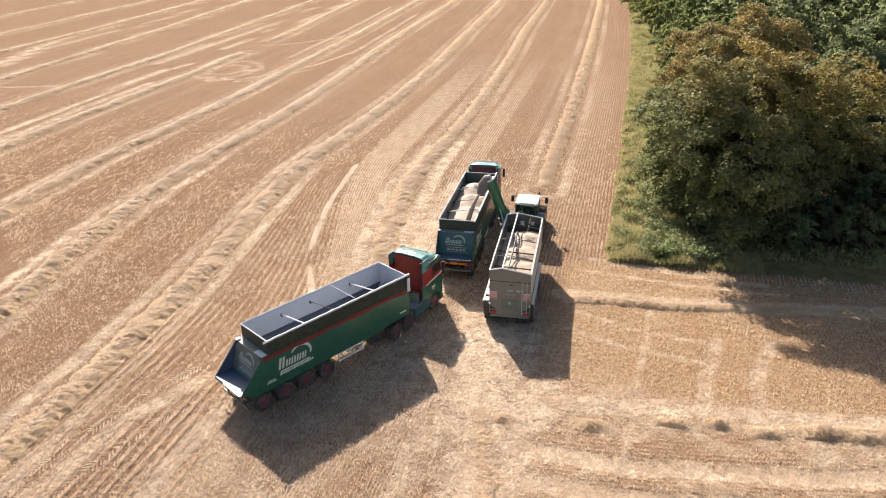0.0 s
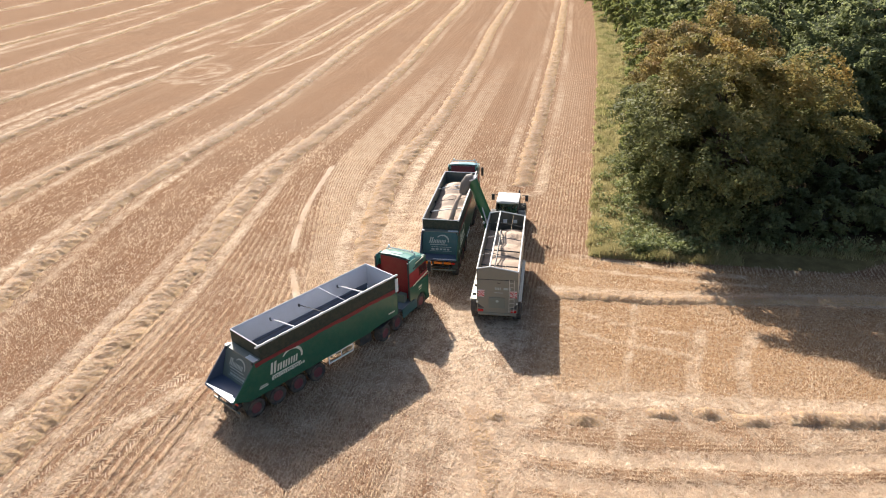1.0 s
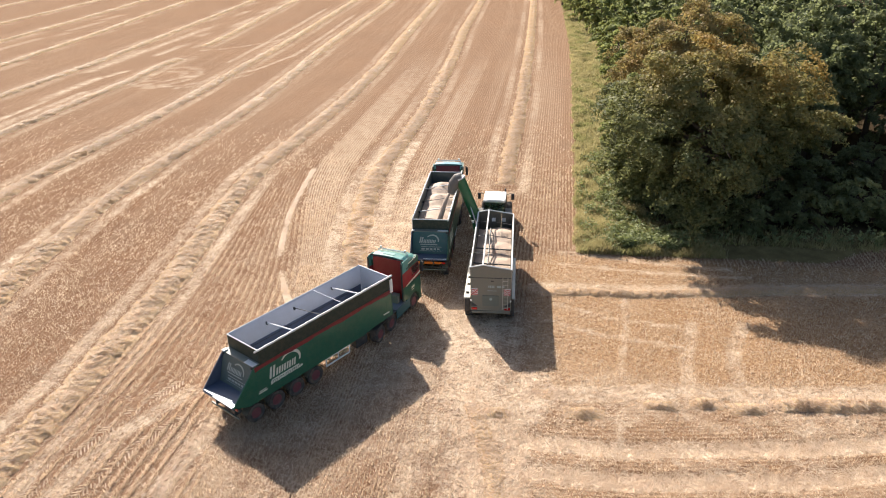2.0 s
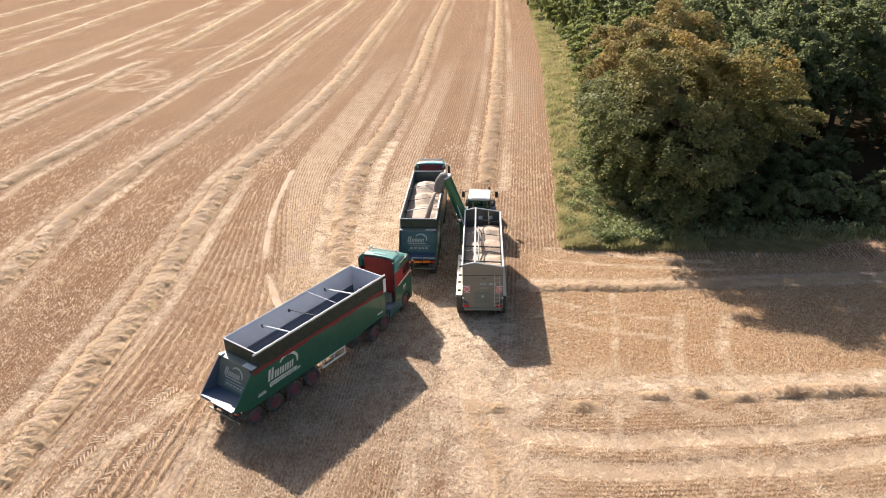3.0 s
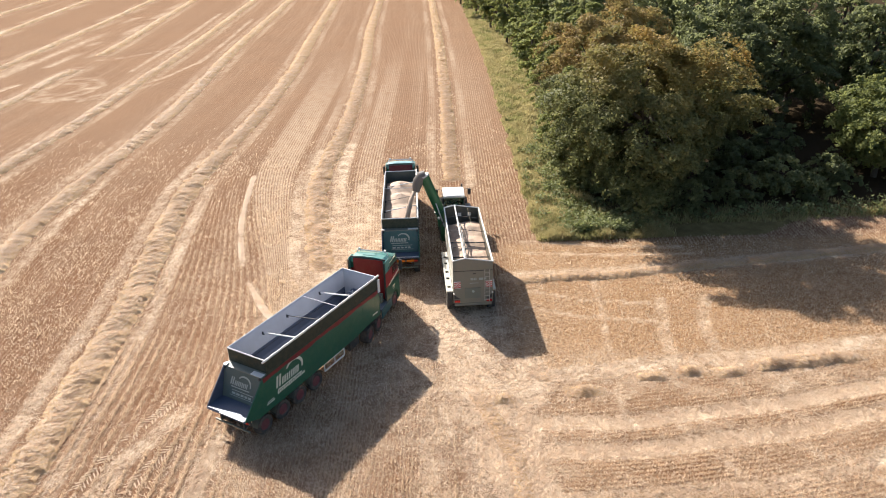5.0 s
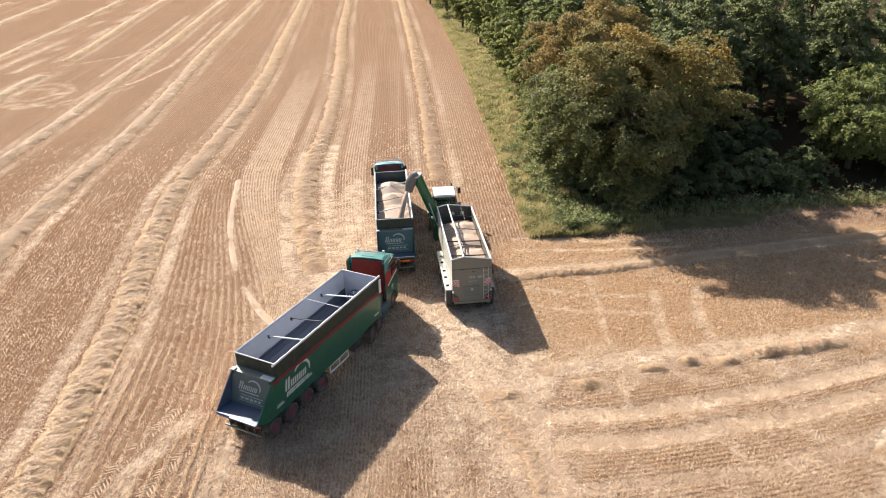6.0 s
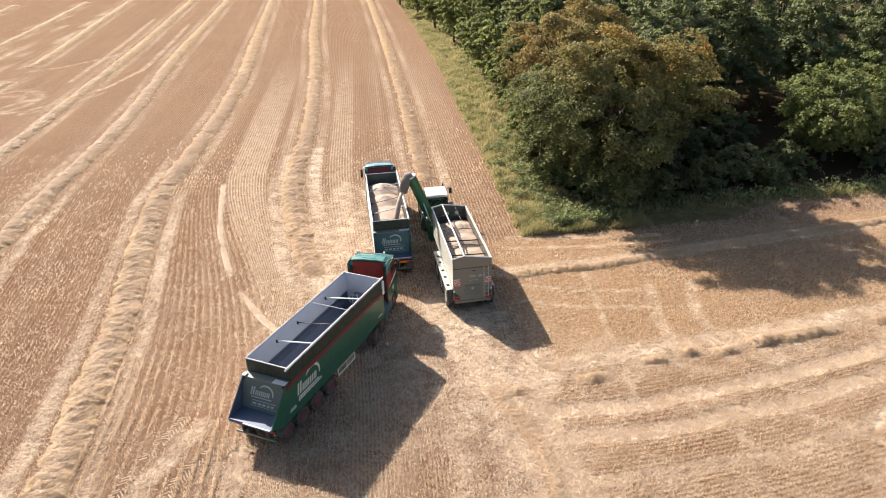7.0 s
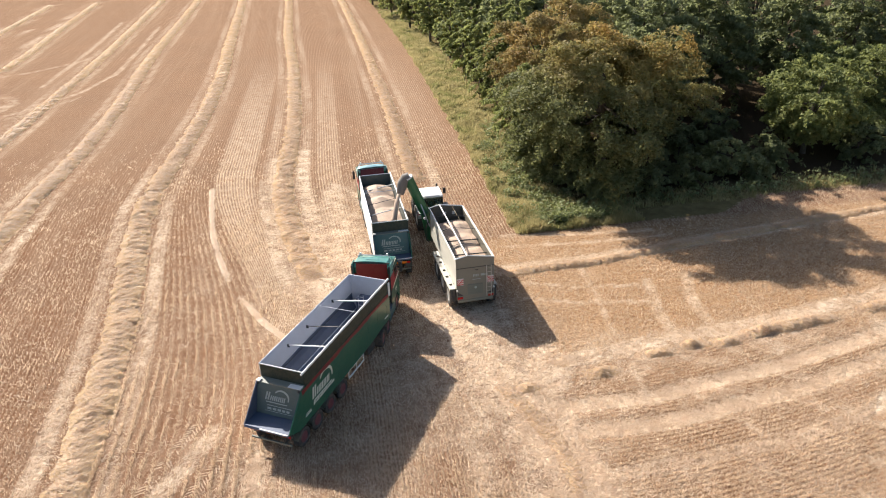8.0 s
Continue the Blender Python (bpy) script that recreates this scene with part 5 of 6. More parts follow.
def chaser_bin(m, label):
    """Three-axle grain chaser: origin on the ground under its rear panel, y ahead."""
    t = root("grain_chaser", m, label, "trailer")
    L, W = 8.4, 1.23
    z_l, z_r, z_a, xa = 3.70, 3.58, 3.86, -0.48
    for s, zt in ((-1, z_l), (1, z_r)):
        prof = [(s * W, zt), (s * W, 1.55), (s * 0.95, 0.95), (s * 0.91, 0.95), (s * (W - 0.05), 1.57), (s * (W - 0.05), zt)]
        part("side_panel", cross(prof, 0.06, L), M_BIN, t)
        # inner walls and floor are darker than the panels outside
        part("inner_panel", box(min(s * (W - 0.055), s * (W - 0.075)), max(s * (W - 0.055), s * (W - 0.075)), 0.07, L - 0.06, 1.6, zt - 0.12), M_BININ, t, "dusty inner wall, darker than the outer panels")
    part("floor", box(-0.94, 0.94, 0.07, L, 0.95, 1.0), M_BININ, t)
    gable = [(-W, z_l), (xa, z_a), (W, z_r), (W, 0.78), (-W, 0.78)]
    # rear colour darkened to hold the shade on this face
    rear = part("rear_panel", cross(gable, -0.02, 0.058), M_BINSHADE, t, "olive rear panel in the darker shade tone")
    part("front_panel", cross([(-W, z_l), (xa, z_a), (W, z_r), (W, 1.0), (-W, 1.0)], L + 0.002, L + 0.06), M_BININ, t, "dark front panel with two windows")
    for x in (-0.15, 0.55):
        part("window", box(x - 0.13, x + 0.13, L - 0.02, L, 3.02, 3.28), M_ROLL, t)
    part("panel_seam", box(-W + 0.02, W - 0.02, -0.034, -0.022, 3.02, 3.06), M_DARK, t)
    part("handle", tube([(0.02, -0.03, 2.86), (0.02, -0.10, 2.86), (0.16, -0.10, 2.86), (0.16, -0.03, 2.86)], 0.02, 6), M_DARK, t)
    hatch = part("hatch", box(-0.52, 0.48, -0.075, -0.022, 1.12, 1.85, 0.02), M_GREY, t, "square grain hatch")
    part("emblem", lathe([(-0.008, 0.02), (-0.008, 0.09), (0.0, 0.09), (0.0, 0.02)], 18, (0, 0, 0)), M_FAINT, hatch).matrix_local = pose(0, -0.084, 1.62, 0, 0, 90)
    bars(rear, M_FAINT, Matrix.Translation((-0.25, -0.026, 2.45)) @ Matrix.Rotation(radians(90), 4, "X"),
         [(0.10, 0.16, 0, 0.16), (0.20, 0.26, 0, 0.16), (0.30, 0.36, 0, 0.16), (0.40, 0.46, 0, 0.16), (0.62, 0.86, 0, 0.15), (0.92, 1.06, 0, 0.13), (0.05, 0.6, -0.28, 0.035)])
    for s in (-1, 1):
        board = part("hazard_board", box(s * 0.98 - 0.20, s * 0.98 + 0.20, -0.05, -0.024, 1.86, 2.32), M_WHITE, t, "red and white striped hazard board")
        for k in range(-2, 4):
            a, b = -0.20, 0.20
            y0 = 1.86 + 0.15 * k
            pr = []
            for x, z in ((a, y0), (b, y0 + 0.34), (b, y0 + 0.415), (a, y0 + 0.075)):
                pr.append((s * 0.98 + s * -x, min(max(z, 1.865), 2.315)))
            if abs(pr[0][1] - pr[3][1]) + abs(pr[1][1] - pr[2][1]) > 0.02:
                part("stripe", cross(pr, -0.056, -0.051), M_LAMP, board)
        part("lamp", box(s * 1.0 - 0.17, s * 1.0 + 0.17, -0.09, -0.024, 0.86, 1.0, 0.01), M_LAMP, t)
        part("lamp_recess", cross([(s * 1.18, 1.08), (s * 1.18, 1.38), (s * 0.80, 1.08)], -0.03, -0.024), M_DARK, t)
        part("marker_lamp", rod((s * 1.2, -0.12, 1.5), (s * 1.2, -0.03, 1.5), 0.05, 10), M_ROLL, t)
    lad = bmesh.new()
    for x in (0.72, 1.02):
        rod((x, -0.10, 0.9), (x, -0.10, 3.1), 0.018, 6, lad)
    for k in range(8):
        rod((0.72, -0.10, 1.0 + 0.27 * k), (1.02, -0.10, 1.0 + 0.27 * k), 0.014, 6, lad)
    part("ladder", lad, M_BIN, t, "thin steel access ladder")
    part("bumper", box(-1.15, 1.15, -0.06, 0.10, 0.60, 0.776, 0.02), M_BINSHADE, t, "olive rear crossmember")
    # rim, ridge pole and hoops
    for a, b, r in (((-W, 0, z_l), (-W, L, z_l), 0.045), ((W, 0, z_r), (W, L, z_r), 0.05), ((xa, 0, z_a), (xa, L, z_a), 0.05)):
        part("rail", rod(a, b, r, 8), M_ROLL, t, "pale rail")
    for y in (0.03, L):
        part("rail", tube([(-W, y, z_l + 0.02), (xa, y, z_a + 0.02), (W, y, z_r + 0.02)], 0.045, 8), M_ROLL, t)
    for y in (1.9, 4.4, 6.6):
        part("hoop", tube([(-W, y, z_l - 0.02), (xa, y, z_a - 0.02), (W, y, z_r - 0.02)], 0.018, 6), M_DARK, t)
    part("cable", tube([(0.42, 0, z_r + 0.10), (0.42, L, z_r + 0.10)], 0.008, 6), M_YELLOW, t)
    part("inner_brace", tube([(-0.28, 1.4, 3.2), (-0.25, 4.0, 3.36), (-0.28, 6.4, 3.36), (-0.30, 7.0, 2.9)], 0.05, 8), M_DARK, t)
    for y in (1.5, 3.6):
        part("inner_brace", rod((-W + 0.08, y, 3.25), (W - 0.08, y, 3.15), 0.045, 8), M_DARK, t)
    # running gear
    for x in (-0.55, 0.55):
        part("chassis_rail", box(x - 0.08, x + 0.08, 0.1, 9.3, 0.72, 0.94, 0.01), M_GREEN, t)
    for y in (0.95, 2.78, 4.62):
        part("axle", rod((-1.2, y, 0.74), (1.2, y, 0.74), 0.09, 10), M_DARK, t)
        for s in (-1, 1):
            wheel(t, s * (1.36 if s < 0 else 1.18), y, 0.74, 0.52, M_RIMG, lugs=22, side=s)
    for s in (-1, 1):
        x0, x1 = sorted((s * 1.26, s * (1.64 if s < 0 else 1.44)))
        deck = bmesh.new()
        edges = [0.1]
        for y in (0.55, 1.65, 2.55, 3.75, 4.65):
            edges += [y, y + 0.28]
        edges.append(5.6)
        for a, b in zip(edges[0::2], edges[1::2]):
            box(x0, x1, a, b, 1.55, 1.60, 0, deck)
        for xx in (x0, x1 - 0.09):
            box(xx, xx + 0.09, 0.1, 5.6, 1.552, 1.604, 0, deck)
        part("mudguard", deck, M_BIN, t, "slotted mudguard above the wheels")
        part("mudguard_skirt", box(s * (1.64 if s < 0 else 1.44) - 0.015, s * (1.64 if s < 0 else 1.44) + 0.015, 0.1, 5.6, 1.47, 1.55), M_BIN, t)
        part("mud_flap", box(x0 + 0.05, x1 - 0.05, 0.02, 0.06, 0.75, 1.55), M_DARK, t)
    part("drawbar", slab([(8.9, 0.75), (8.9, 1.05), (10.7, 0.75), (11.1, 0.60), (11.1, 0.5), (10.6, 0.55)], -0.12, 0.12), M_GREEN, t)
    # unloading auger
    tip, foot = Vector((-2.56, 9.17, 5.88)), Vector((-1.50, 9.12, 3.2))
    d = (tip - foot).normalized()
    part("auger_housing", rod((-1.19, 9.02, 0.9), foot, 0.30, 16), M_AUGER, t)
    aug = part("auger_tube", rod(foot - d * 0.25, tip, 0.36, 20), M_AUGER, t, "dark green unloading auger tube", smooth=False)
    part("flange", rod(foot - d * 0.06, foot + d * 0.06, 0.42, 20), M_GREEN, aug)
    part("end_cap", rod(tip, tip + d * 0.10, 0.39, 20), M_ROLL, aug, "pale end cap")
    spout = bmesh.new()
    a = tip - d * 0.05
    rings = []
    for off, rx, ry, px, pz in (((0.08, 0, 0.12), 0.36, 0.36, 0.25, -0.97), ((-0.22, 0.0, 0.02), 0.40, 0.38, 0.55, -0.83), ((-0.45, -0.05, -0.34), 0.40, 0.36, 0.80, -0.60),
                                ((-0.58, -0.10, -0.70), 0.33, 0.31, 0.93, -0.36), ((-0.64, -0.14, -1.00), 0.27, 0.26, 0.97, -0.25)):
        c = a + Vector(off)
        rings.append([spout.verts.new(c + Vector((rx * math.cos(q) * px, ry * math.sin(q), rx * math.cos(q) * pz))) for q in [2 * math.pi * j / 16 for j in range(16)]])
    for p, q in zip(rings, rings[1:]):
        for j in range(16):
            spout.faces.new((p[j], p[(j + 1) % 16], q[(j + 1) % 16], q[j]))
    spout.faces.new(rings[0][::-1])
    bmesh.ops.recalc_face_normals(spout, faces=list(spout.faces))
    bmesh.ops.solidify(spout, geom=list(spout.faces), thickness=0.02)
    part("spout", spout, M_SPOUT, aug, "black rubber spout")
    part("ram", rod((-1.25, 8.55, 2.2), foot + d * 0.9 + Vector((0, -0.3, 0)), 0.05, 8), M_ALU, t)
    part("lamp", rod((-1.62, 8.45, 2.95), (-1.62, 8.32, 2.95), 0.09, 12), M_ROLL, t)
    part("hydraulic_hose", tube([(-1.3, 8.55, 2.6), (-1.55, 8.45, 2.2), (-1.6, 8.3, 1.4), (-1.4, 8.1, 1.1)], 0.04, 6), M_DARK, t)
    return t


def farm_tractor(m, label):
    """Tractor: origin on the ground under its rear axle, y ahead."""
    t = root("farm_tractor", m, label, "tractor")
    for s in (-1, 1):
        wheel(t, s * 0.98, 0.0, 0.95, 0.62, M_RIMG, lugs=22, side=s)
        wheel(t, s * 0.95, 2.75, 0.72, 0.52, M_RIMG, lugs=20, side=s)
        fend = bmesh.new()
        prev = None
        for k in range(13):
            a = radians(10 + 150 * k / 12)
            pair = [fend.verts.new((s * x, 1.06 * math.cos(a), 0.95 + 1.06 * math.sin(a))) for x in (0.70, 1.30)]
            if prev:
                fend.faces.new((prev[0], prev[1], pair[1], pair[0]))
            prev = pair
        bmesh.ops.solidify(fend, geom=list(fend.faces), thickness=0.04)
        part("fender", fend, M_RIMG, t, "grey rear fender")
        part("hazard_board", box(s * 1.16 - 0.12, s * 1.16 + 0.12, -0.98, -0.95, 1.55, 1.95), M_WHITE, t)
        for k in range(2):
            part("stripe", cross([(s * 1.16 - 0.12, 1.60 + 0.2 * k), (s * 1.16 + 0.12, 1.70 + 0.2 * k), (s * 1.16 + 0.12, 1.78 + 0.14 * k), (s * 1.16 - 0.12, 1.68 + 0.2 * k)], -0.986, -0.981), M_LAMP, t)
        arm = tube([(s * 0.85, 1.35, 2.7), (s * 1.15, 1.45, 2.75), (s * 1.28, 1.45, 2.7)], 0.025, 6)
        part("mirror_arm", arm, M_DARK, t)
        part("mirror", box(s * 1.30 - 0.12, s * 1.30 + 0.12, 1.40, 1.50, 2.25, 2.75, 0.03), M_DARK, t)
        for y in (-0.55, 0.6, 1.35):
            part("cab_pillar", rod((s * 0.80, y, 1.45), (s * 0.78, y * 0.95, 2.82), 0.05, 8), M_DARK, t)
        part("side_window", box(s * 0.80 - 0.008, s * 0.80 + 0.008, -0.52, 1.33, 1.5, 2.80), M_GLASS, t)
    part("rear_window", box(-0.76, 0.76, -0.57, -0.555, 1.55, 2.80), M_GLASS, t)
    part("windscreen", box(-0.76, 0.76, 1.36, 1.375, 1.55, 2.80), M_GLASS, t)
    part("cab_floor", box(-0.8, 0.8, -0.55, 1.38, 0.95, 1.48, 0.04), M_DARK, t)
    seat = box(-0.28, 0.28, 0.0, 0.5, 1.5, 1.75, 0.05)
    part("seat", seat, M_AUGER, t, "green cloth seat")
    part("seat_back", box(-0.26, 0.26, -0.12, 0.02, 1.7, 2.4, 0.05), M_AUGER, t)
    roof = box(-0.84, 0.84, -0.62, 1.22, 2.80, 3.02, 0.08)
    part("roof", roof, M_WHITE, t, "white cab roof")
    part("roof_rib", box(-0.55, 0.55, -0.45, -0.37, 3.022, 3.035), M_ROLL, t)
    part("roof_rib", box(-0.55, 0.55, 0.8, 0.9, 3.022, 3.035), M_ROLL, t)
    part("bonnet", box(-0.48, 0.48, 1.4, 3.55, 1.0, 1.95, 0.10), M_AUGER, t, "green bonnet")
    part("nose_weight", box(-0.5, 0.5, 3.56, 4.1, 0.6, 1.1, 0.06), M_DARK, t)
    part("gearbox", box(-0.35, 0.35, -0.6, 2.9, 0.5, 0.99, 0.05), M_DARK, t)
    part("rear_axle", rod((-0.9, 0, 0.95), (0.9, 0, 0.95), 0.16, 12), M_DARK, t)
    part("front_axle", rod((-0.9, 2.75, 0.72), (0.9, 2.75, 0.72), 0.11, 12), M_DARK, t)
    part("linkage", box(-0.5, 0.5, -1.2, -0.6, 0.55, 0.8, 0.04), M_DARK, t)
    part("exhaust", rod((0.72, 1.6, 1.5), (0.72, 1.6, 3.1), 0.07, 10), M_DARK, t)
    for s in (-1, 1):
        part("work_lamp", box(s * 0.65 - 0.09, s * 0.65 + 0.09, -0.70, -0.622, 2.86, 2.98, 0.01), M_ROLL, t)
    return t


A_POSE = pose(-12.19, 27.30, 0, 0, 0, -30.0)
B_POSE = pose(-5.47, 43.20, 0, 0, 0, 2.1)
C_POSE = pose(-0.72, 36.98, 0, 0, 0, 3.1)
trailer = semi_trailer(A_POSE, "empty green tipper trailer with grey load box and red stripe")
other = copy_thing(trailer, B_POSE)
for x0 in (-0.95, -0.32, 0.36):
    part("marker_plate", box(x0, x0 + 0.5, -1.60, -1.578, 1.11, 1.29, 0.01), M_ORANGE, other, "orange marker plate")
for child in other.children:
    # the box walls here take a colour with their shade in it
    for key, paint in (("tailgate", M_TEALGATE), ("load_box", M_LINER), ("front_wall", M_LINER)):
        if child.name.startswith(key):
            child.data = child.data.copy()
            child.data.materials[0] = paint
for child in other.children_recursive:
    if child.type == "MESH" and any(v.co.y < -0.05 for v in child.data.vertices):
        child.data = child.data.copy()
        for v in child.data.vertices:
            v.co.y *= 0.72 if v.co.y < 0 else 1.0
tagged(other, "green tipper trailer filled with wheat beneath the auger")
truck = truck_tractor(pose(-7.86, 35.05, 0, 0, 0, -17.0), "green and red lorry tractor unit coupled to the empty trailer")
front = B_POSE @ pose(0, 8.78, 0)
copied = copy_thing(truck, front @ pose(0, 0, 0, 0, 0, 1.3))
for child in copied.children:
    # this roof gets the colour that holds the glare
    for key, paint in (("roof", M_ROOFGLARE), ("rear_panel", M_WINE)):
        if child.name.startswith(key):
            child.data = child.data.copy()
            child.data.materials[0] = paint
tagged(copied, "green and red lorry tractor unit coupled to the full trailer")
chaser_bin(C_POSE, "olive grain chaser trailer unloading wheat through its auger")
farm_tractor(pose(-1.66, 49.9, 0, 0, 0, 1.5), "farm tractor with white cab roof hitched to the chaser")
grain_heap(B_POSE, "pale heap of threshed wheat in the tipper trailer", -1.14, 1.14, 0.15, 9.3, 2.85,
           [(-0.1, 7.4, 0.95, 1.9, 2.6), (0.0, 5.4, 0.75, 2.0, 2.2), (0.0, 3.2, 0.45, 2.4, 4.0)], 41)
grain_heap(C_POSE, "pale wheat half filling the chaser bin", -1.14, 1.14, 0.15, 7.6, 2.75,
           [(0.35, 6.2, 0.5, 1.6, 2.0), (0.2, 4.2, 0.45, 1.8, 1.8), (0.1, 2.0, 0.35, 1.8, 1.8)], 42)


def grain_stream():
    """Wheat falling from the spout on to the heap."""
    bm = bmesh.new()
    rng = random.Random(9)
    rings = []
    for k in range(13):
        f = k / 12
        c = Vector((-4.42 - 0.65 * f, 45.85 - 1.15 * f, 4.98 - 1.75 * f ** 1.5))
        r = 0.13 + 0.10 * f + rng.uniform(-0.015, 0.015)
        rings.append([bm.verts.new(c + Vector((r * math.cos(a), r * 1.3 * math.sin(a), 0.05 * math.cos(a) + rng.uniform(-0.02, 0.02)))) for a in [2 * math.pi * j / 12 for j in range(12)]])
    for p, q in zip(rings, rings[1:]):
        for j in range(12):
            bm.faces.new((p[j], p[(j + 1) % 12], q[(j + 1) % 12], q[j]))
    bm.faces.new(rings[0])
    bm.faces.new(rings[-1][::-1])
    bmesh.ops.recalc_face_normals(bm, faces=list(bm.faces))
    tagged(part("grain_stream", bm, M_GRAIN, smooth=True), "stream of wheat pouring from spout on to the heap", "grain")


grain_stream()


# ---------------------------------------------------------------- trees and verge
def leaf_quads(rng, at, out, size, up=0.45):
    k = len(at)
    nrm = unit(out * 0.55 + np.array([0, 0, up]) + rng.normal(0, 0.55, (k, 3)))
    d = unit(np.cross(nrm, rng.normal(0, 1, (k, 3))))
    s = np.cross(nrm, d)
    ln = (size * rng.uniform(0.6, 1.35, k))[:, None]
    w = ln * 0.62
    return np.stack([at - d * ln * 0.5, at + s * w * 0.5 - d * ln * 0.05, at + d * ln * 0.5, at - s * w * 0.5 - d * ln * 0.05], 1)


def crown_mesh(name, material, centre, radii, clumps, leaves, size, seed, low=-0.85):
    """A crown of many small leaves gathered in clumps, with an uneven outline and gaps."""
    rng = np.random.default_rng(seed)
    d = unit(rng.normal(0, 1, (clumps * 2, 3)))
    d = d[d[:, 2] > low][:clumps]
    lobes = unit(rng.normal(0, 1, (14, 3)))
    lob = 0.62 + 0.46 * np.max(np.clip(d @ lobes.T, 0, 1) ** 10, axis=1)
    rad = lob * (1 - 0.45 * rng.uniform(0, 1, len(d)) ** 2.0)
    c = d * rad[:, None] * np.array(radii) + np.array(centre)
    mean_r = float(np.mean(radii))
    cr = np.clip(mean_r * rng.uniform(0.05, 0.15, len(d)), 0.35, 1.3)
    idx = rng.choice(len(d), leaves, p=cr ** 2 / np.sum(cr ** 2))
    # each clump is a spray that reaches outward and droops at its tip
    axis = unit(d * np.array([1, 1, 0.35]) + rng.normal(0, 0.35, d.shape))
    side = unit(np.cross(axis, np.array([0, 0, 1.0])))
    up = np.cross(side, axis)
    o = unit(rng.normal(0, 1, (leaves, 3)))
    o *= (rng.uniform(0.1, 1.0, leaves) ** 0.5)[:, None]
    r = cr[idx][:, None]
    at = c[idx] + axis[idx] * o[:, :1] * r * 1.5 + side[idx] * o[:, 1:2] * r * (0.9 - 0.35 * o[:, :1]) + up[idx] * o[:, 2:] * r * 0.42
    at[:, 2] -= 0.40 * cr[idx] * np.clip(o[:, 0] + 0.5, 0, 2) ** 2
    at[:, 2] = np.maximum(at[:, 2], 0.15)
    out = unit(at - np.array(centre))
    return polys(name, leaf_quads(rng, at, unit(o + out * 0.6), size), material), c


def tree(m, label, material, height, radius, seed, clumps=170, leaves=22000, size=0.30, trunk=0.32, low=-0.85, group="wood edge trees", squash=0.52, kind="tree", category="tree"):
    t = root(kind, m, label, category, group)
    rz = height * squash
    centre = (0, 0, height - rz)
    me, tips = crown_mesh("crown", material, centre, (radius, radius, rz), clumps, leaves, size, seed, low)
    crown = new("crown", me)
    crown.parent = t
    bm = bmesh.new()
    rng = random.Random(seed)
    fork = height * 0.33
    rod((0, 0, -0.3), (0, 0, fork), trunk, 10, bm, trunk * 0.72)
    rod((0, 0, fork), (rng.uniform(-0.5, 0.5), rng.uniform(-0.5, 0.5), height * 0.8), trunk * 0.72, 8, bm, trunk * 0.15)
    for k in range(14):
        p = tips[rng.randrange(len(tips))]
        z0 = fork * rng.uniform(0.75, 1.7)
        mid = Vector((p[0] * 0.45, p[1] * 0.45, z0 + (p[2] - z0) * 0.55))
        rod((0, 0, z0), mid, trunk * 0.34, 6, bm, trunk * 0.22)
        rod(mid, (p[0] * 0.8, p[1] * 0.8, mid.z + (p[2] - mid.z) * 0.8), trunk * 0.22, 6, bm, trunk * 0.06)
    part("trunk", bm, M_BARK, t, "grey-brown trunk with spreading limbs")
    return t


def shrink(x, y, turn, s=1.0, sz=None):
    return pose(x, y, 0, 0, 0, turn) @ Matrix.Diagonal((s, s, sz or s, 1))


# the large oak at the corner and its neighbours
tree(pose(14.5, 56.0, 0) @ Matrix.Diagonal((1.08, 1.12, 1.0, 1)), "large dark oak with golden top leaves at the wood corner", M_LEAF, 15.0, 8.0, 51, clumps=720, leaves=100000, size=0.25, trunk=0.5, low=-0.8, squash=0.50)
tree(pose(13.2, 67.6, 0), "tall tree with turning brown-gold leaves at the wood edge", M_LEAFGOLD, 15.6, 6.6, 52, clumps=420, leaves=48000, size=0.27, squash=0.5)
green = tree(pose(9.8, 63.0, 0), "leafy green tree at the wood edge", M_LEAFGREEN, 10.6, 3.9, 53, clumps=200, leaves=18000, size=0.28, trunk=0.2, low=-0.95, squash=0.5)
low_green = tree(pose(36.2, 58.6, 0), "broad bright green tree at the wood edge", M_LEAFGREEN, 9.3, 6.4, 54, clumps=330, leaves=25000, size=0.33, trunk=0.3, low=-0.9, squash=0.5)
dark = tree(pose(24.5, 70.5, 0), "tall dark green tree inside the wood", M_LEAFDARK, 15.0, 5.6, 55, clumps=260, leaves=17000, size=0.40, low=-0.8)
dark_two = tree(pose(33.0, 74.0, 0), "tall dark green tree inside the wood", M_LEAFDARK, 16.0, 5.2, 56, clumps=240, leaves=16000, size=0.40, low=-0.8)
green_far = tree(pose(11.0, 92, 0, 0, 0, 200), "leafy green tree at the wood edge", M_LEAFGREEN, 9.8, 3.4, 58, clumps=110, leaves=7000, size=0.38, trunk=0.2, low=-0.95, squash=0.5)
dark_far = tree(pose(16.5, 92, 0, 0, 0, 200), "tall dark green tree inside the wood", M_LEAFDARK, 15.5, 5.4, 59, clumps=120, leaves=5200, size=0.66, low=-0.8)
for x, y, turn, s in ((11.6, 74.5, 30, 0.95), (11.0, 83, 120, 0.9), (44.5, 62, 50, 0.95)):
    copy_thing(green, shrink(x, y, turn, s))
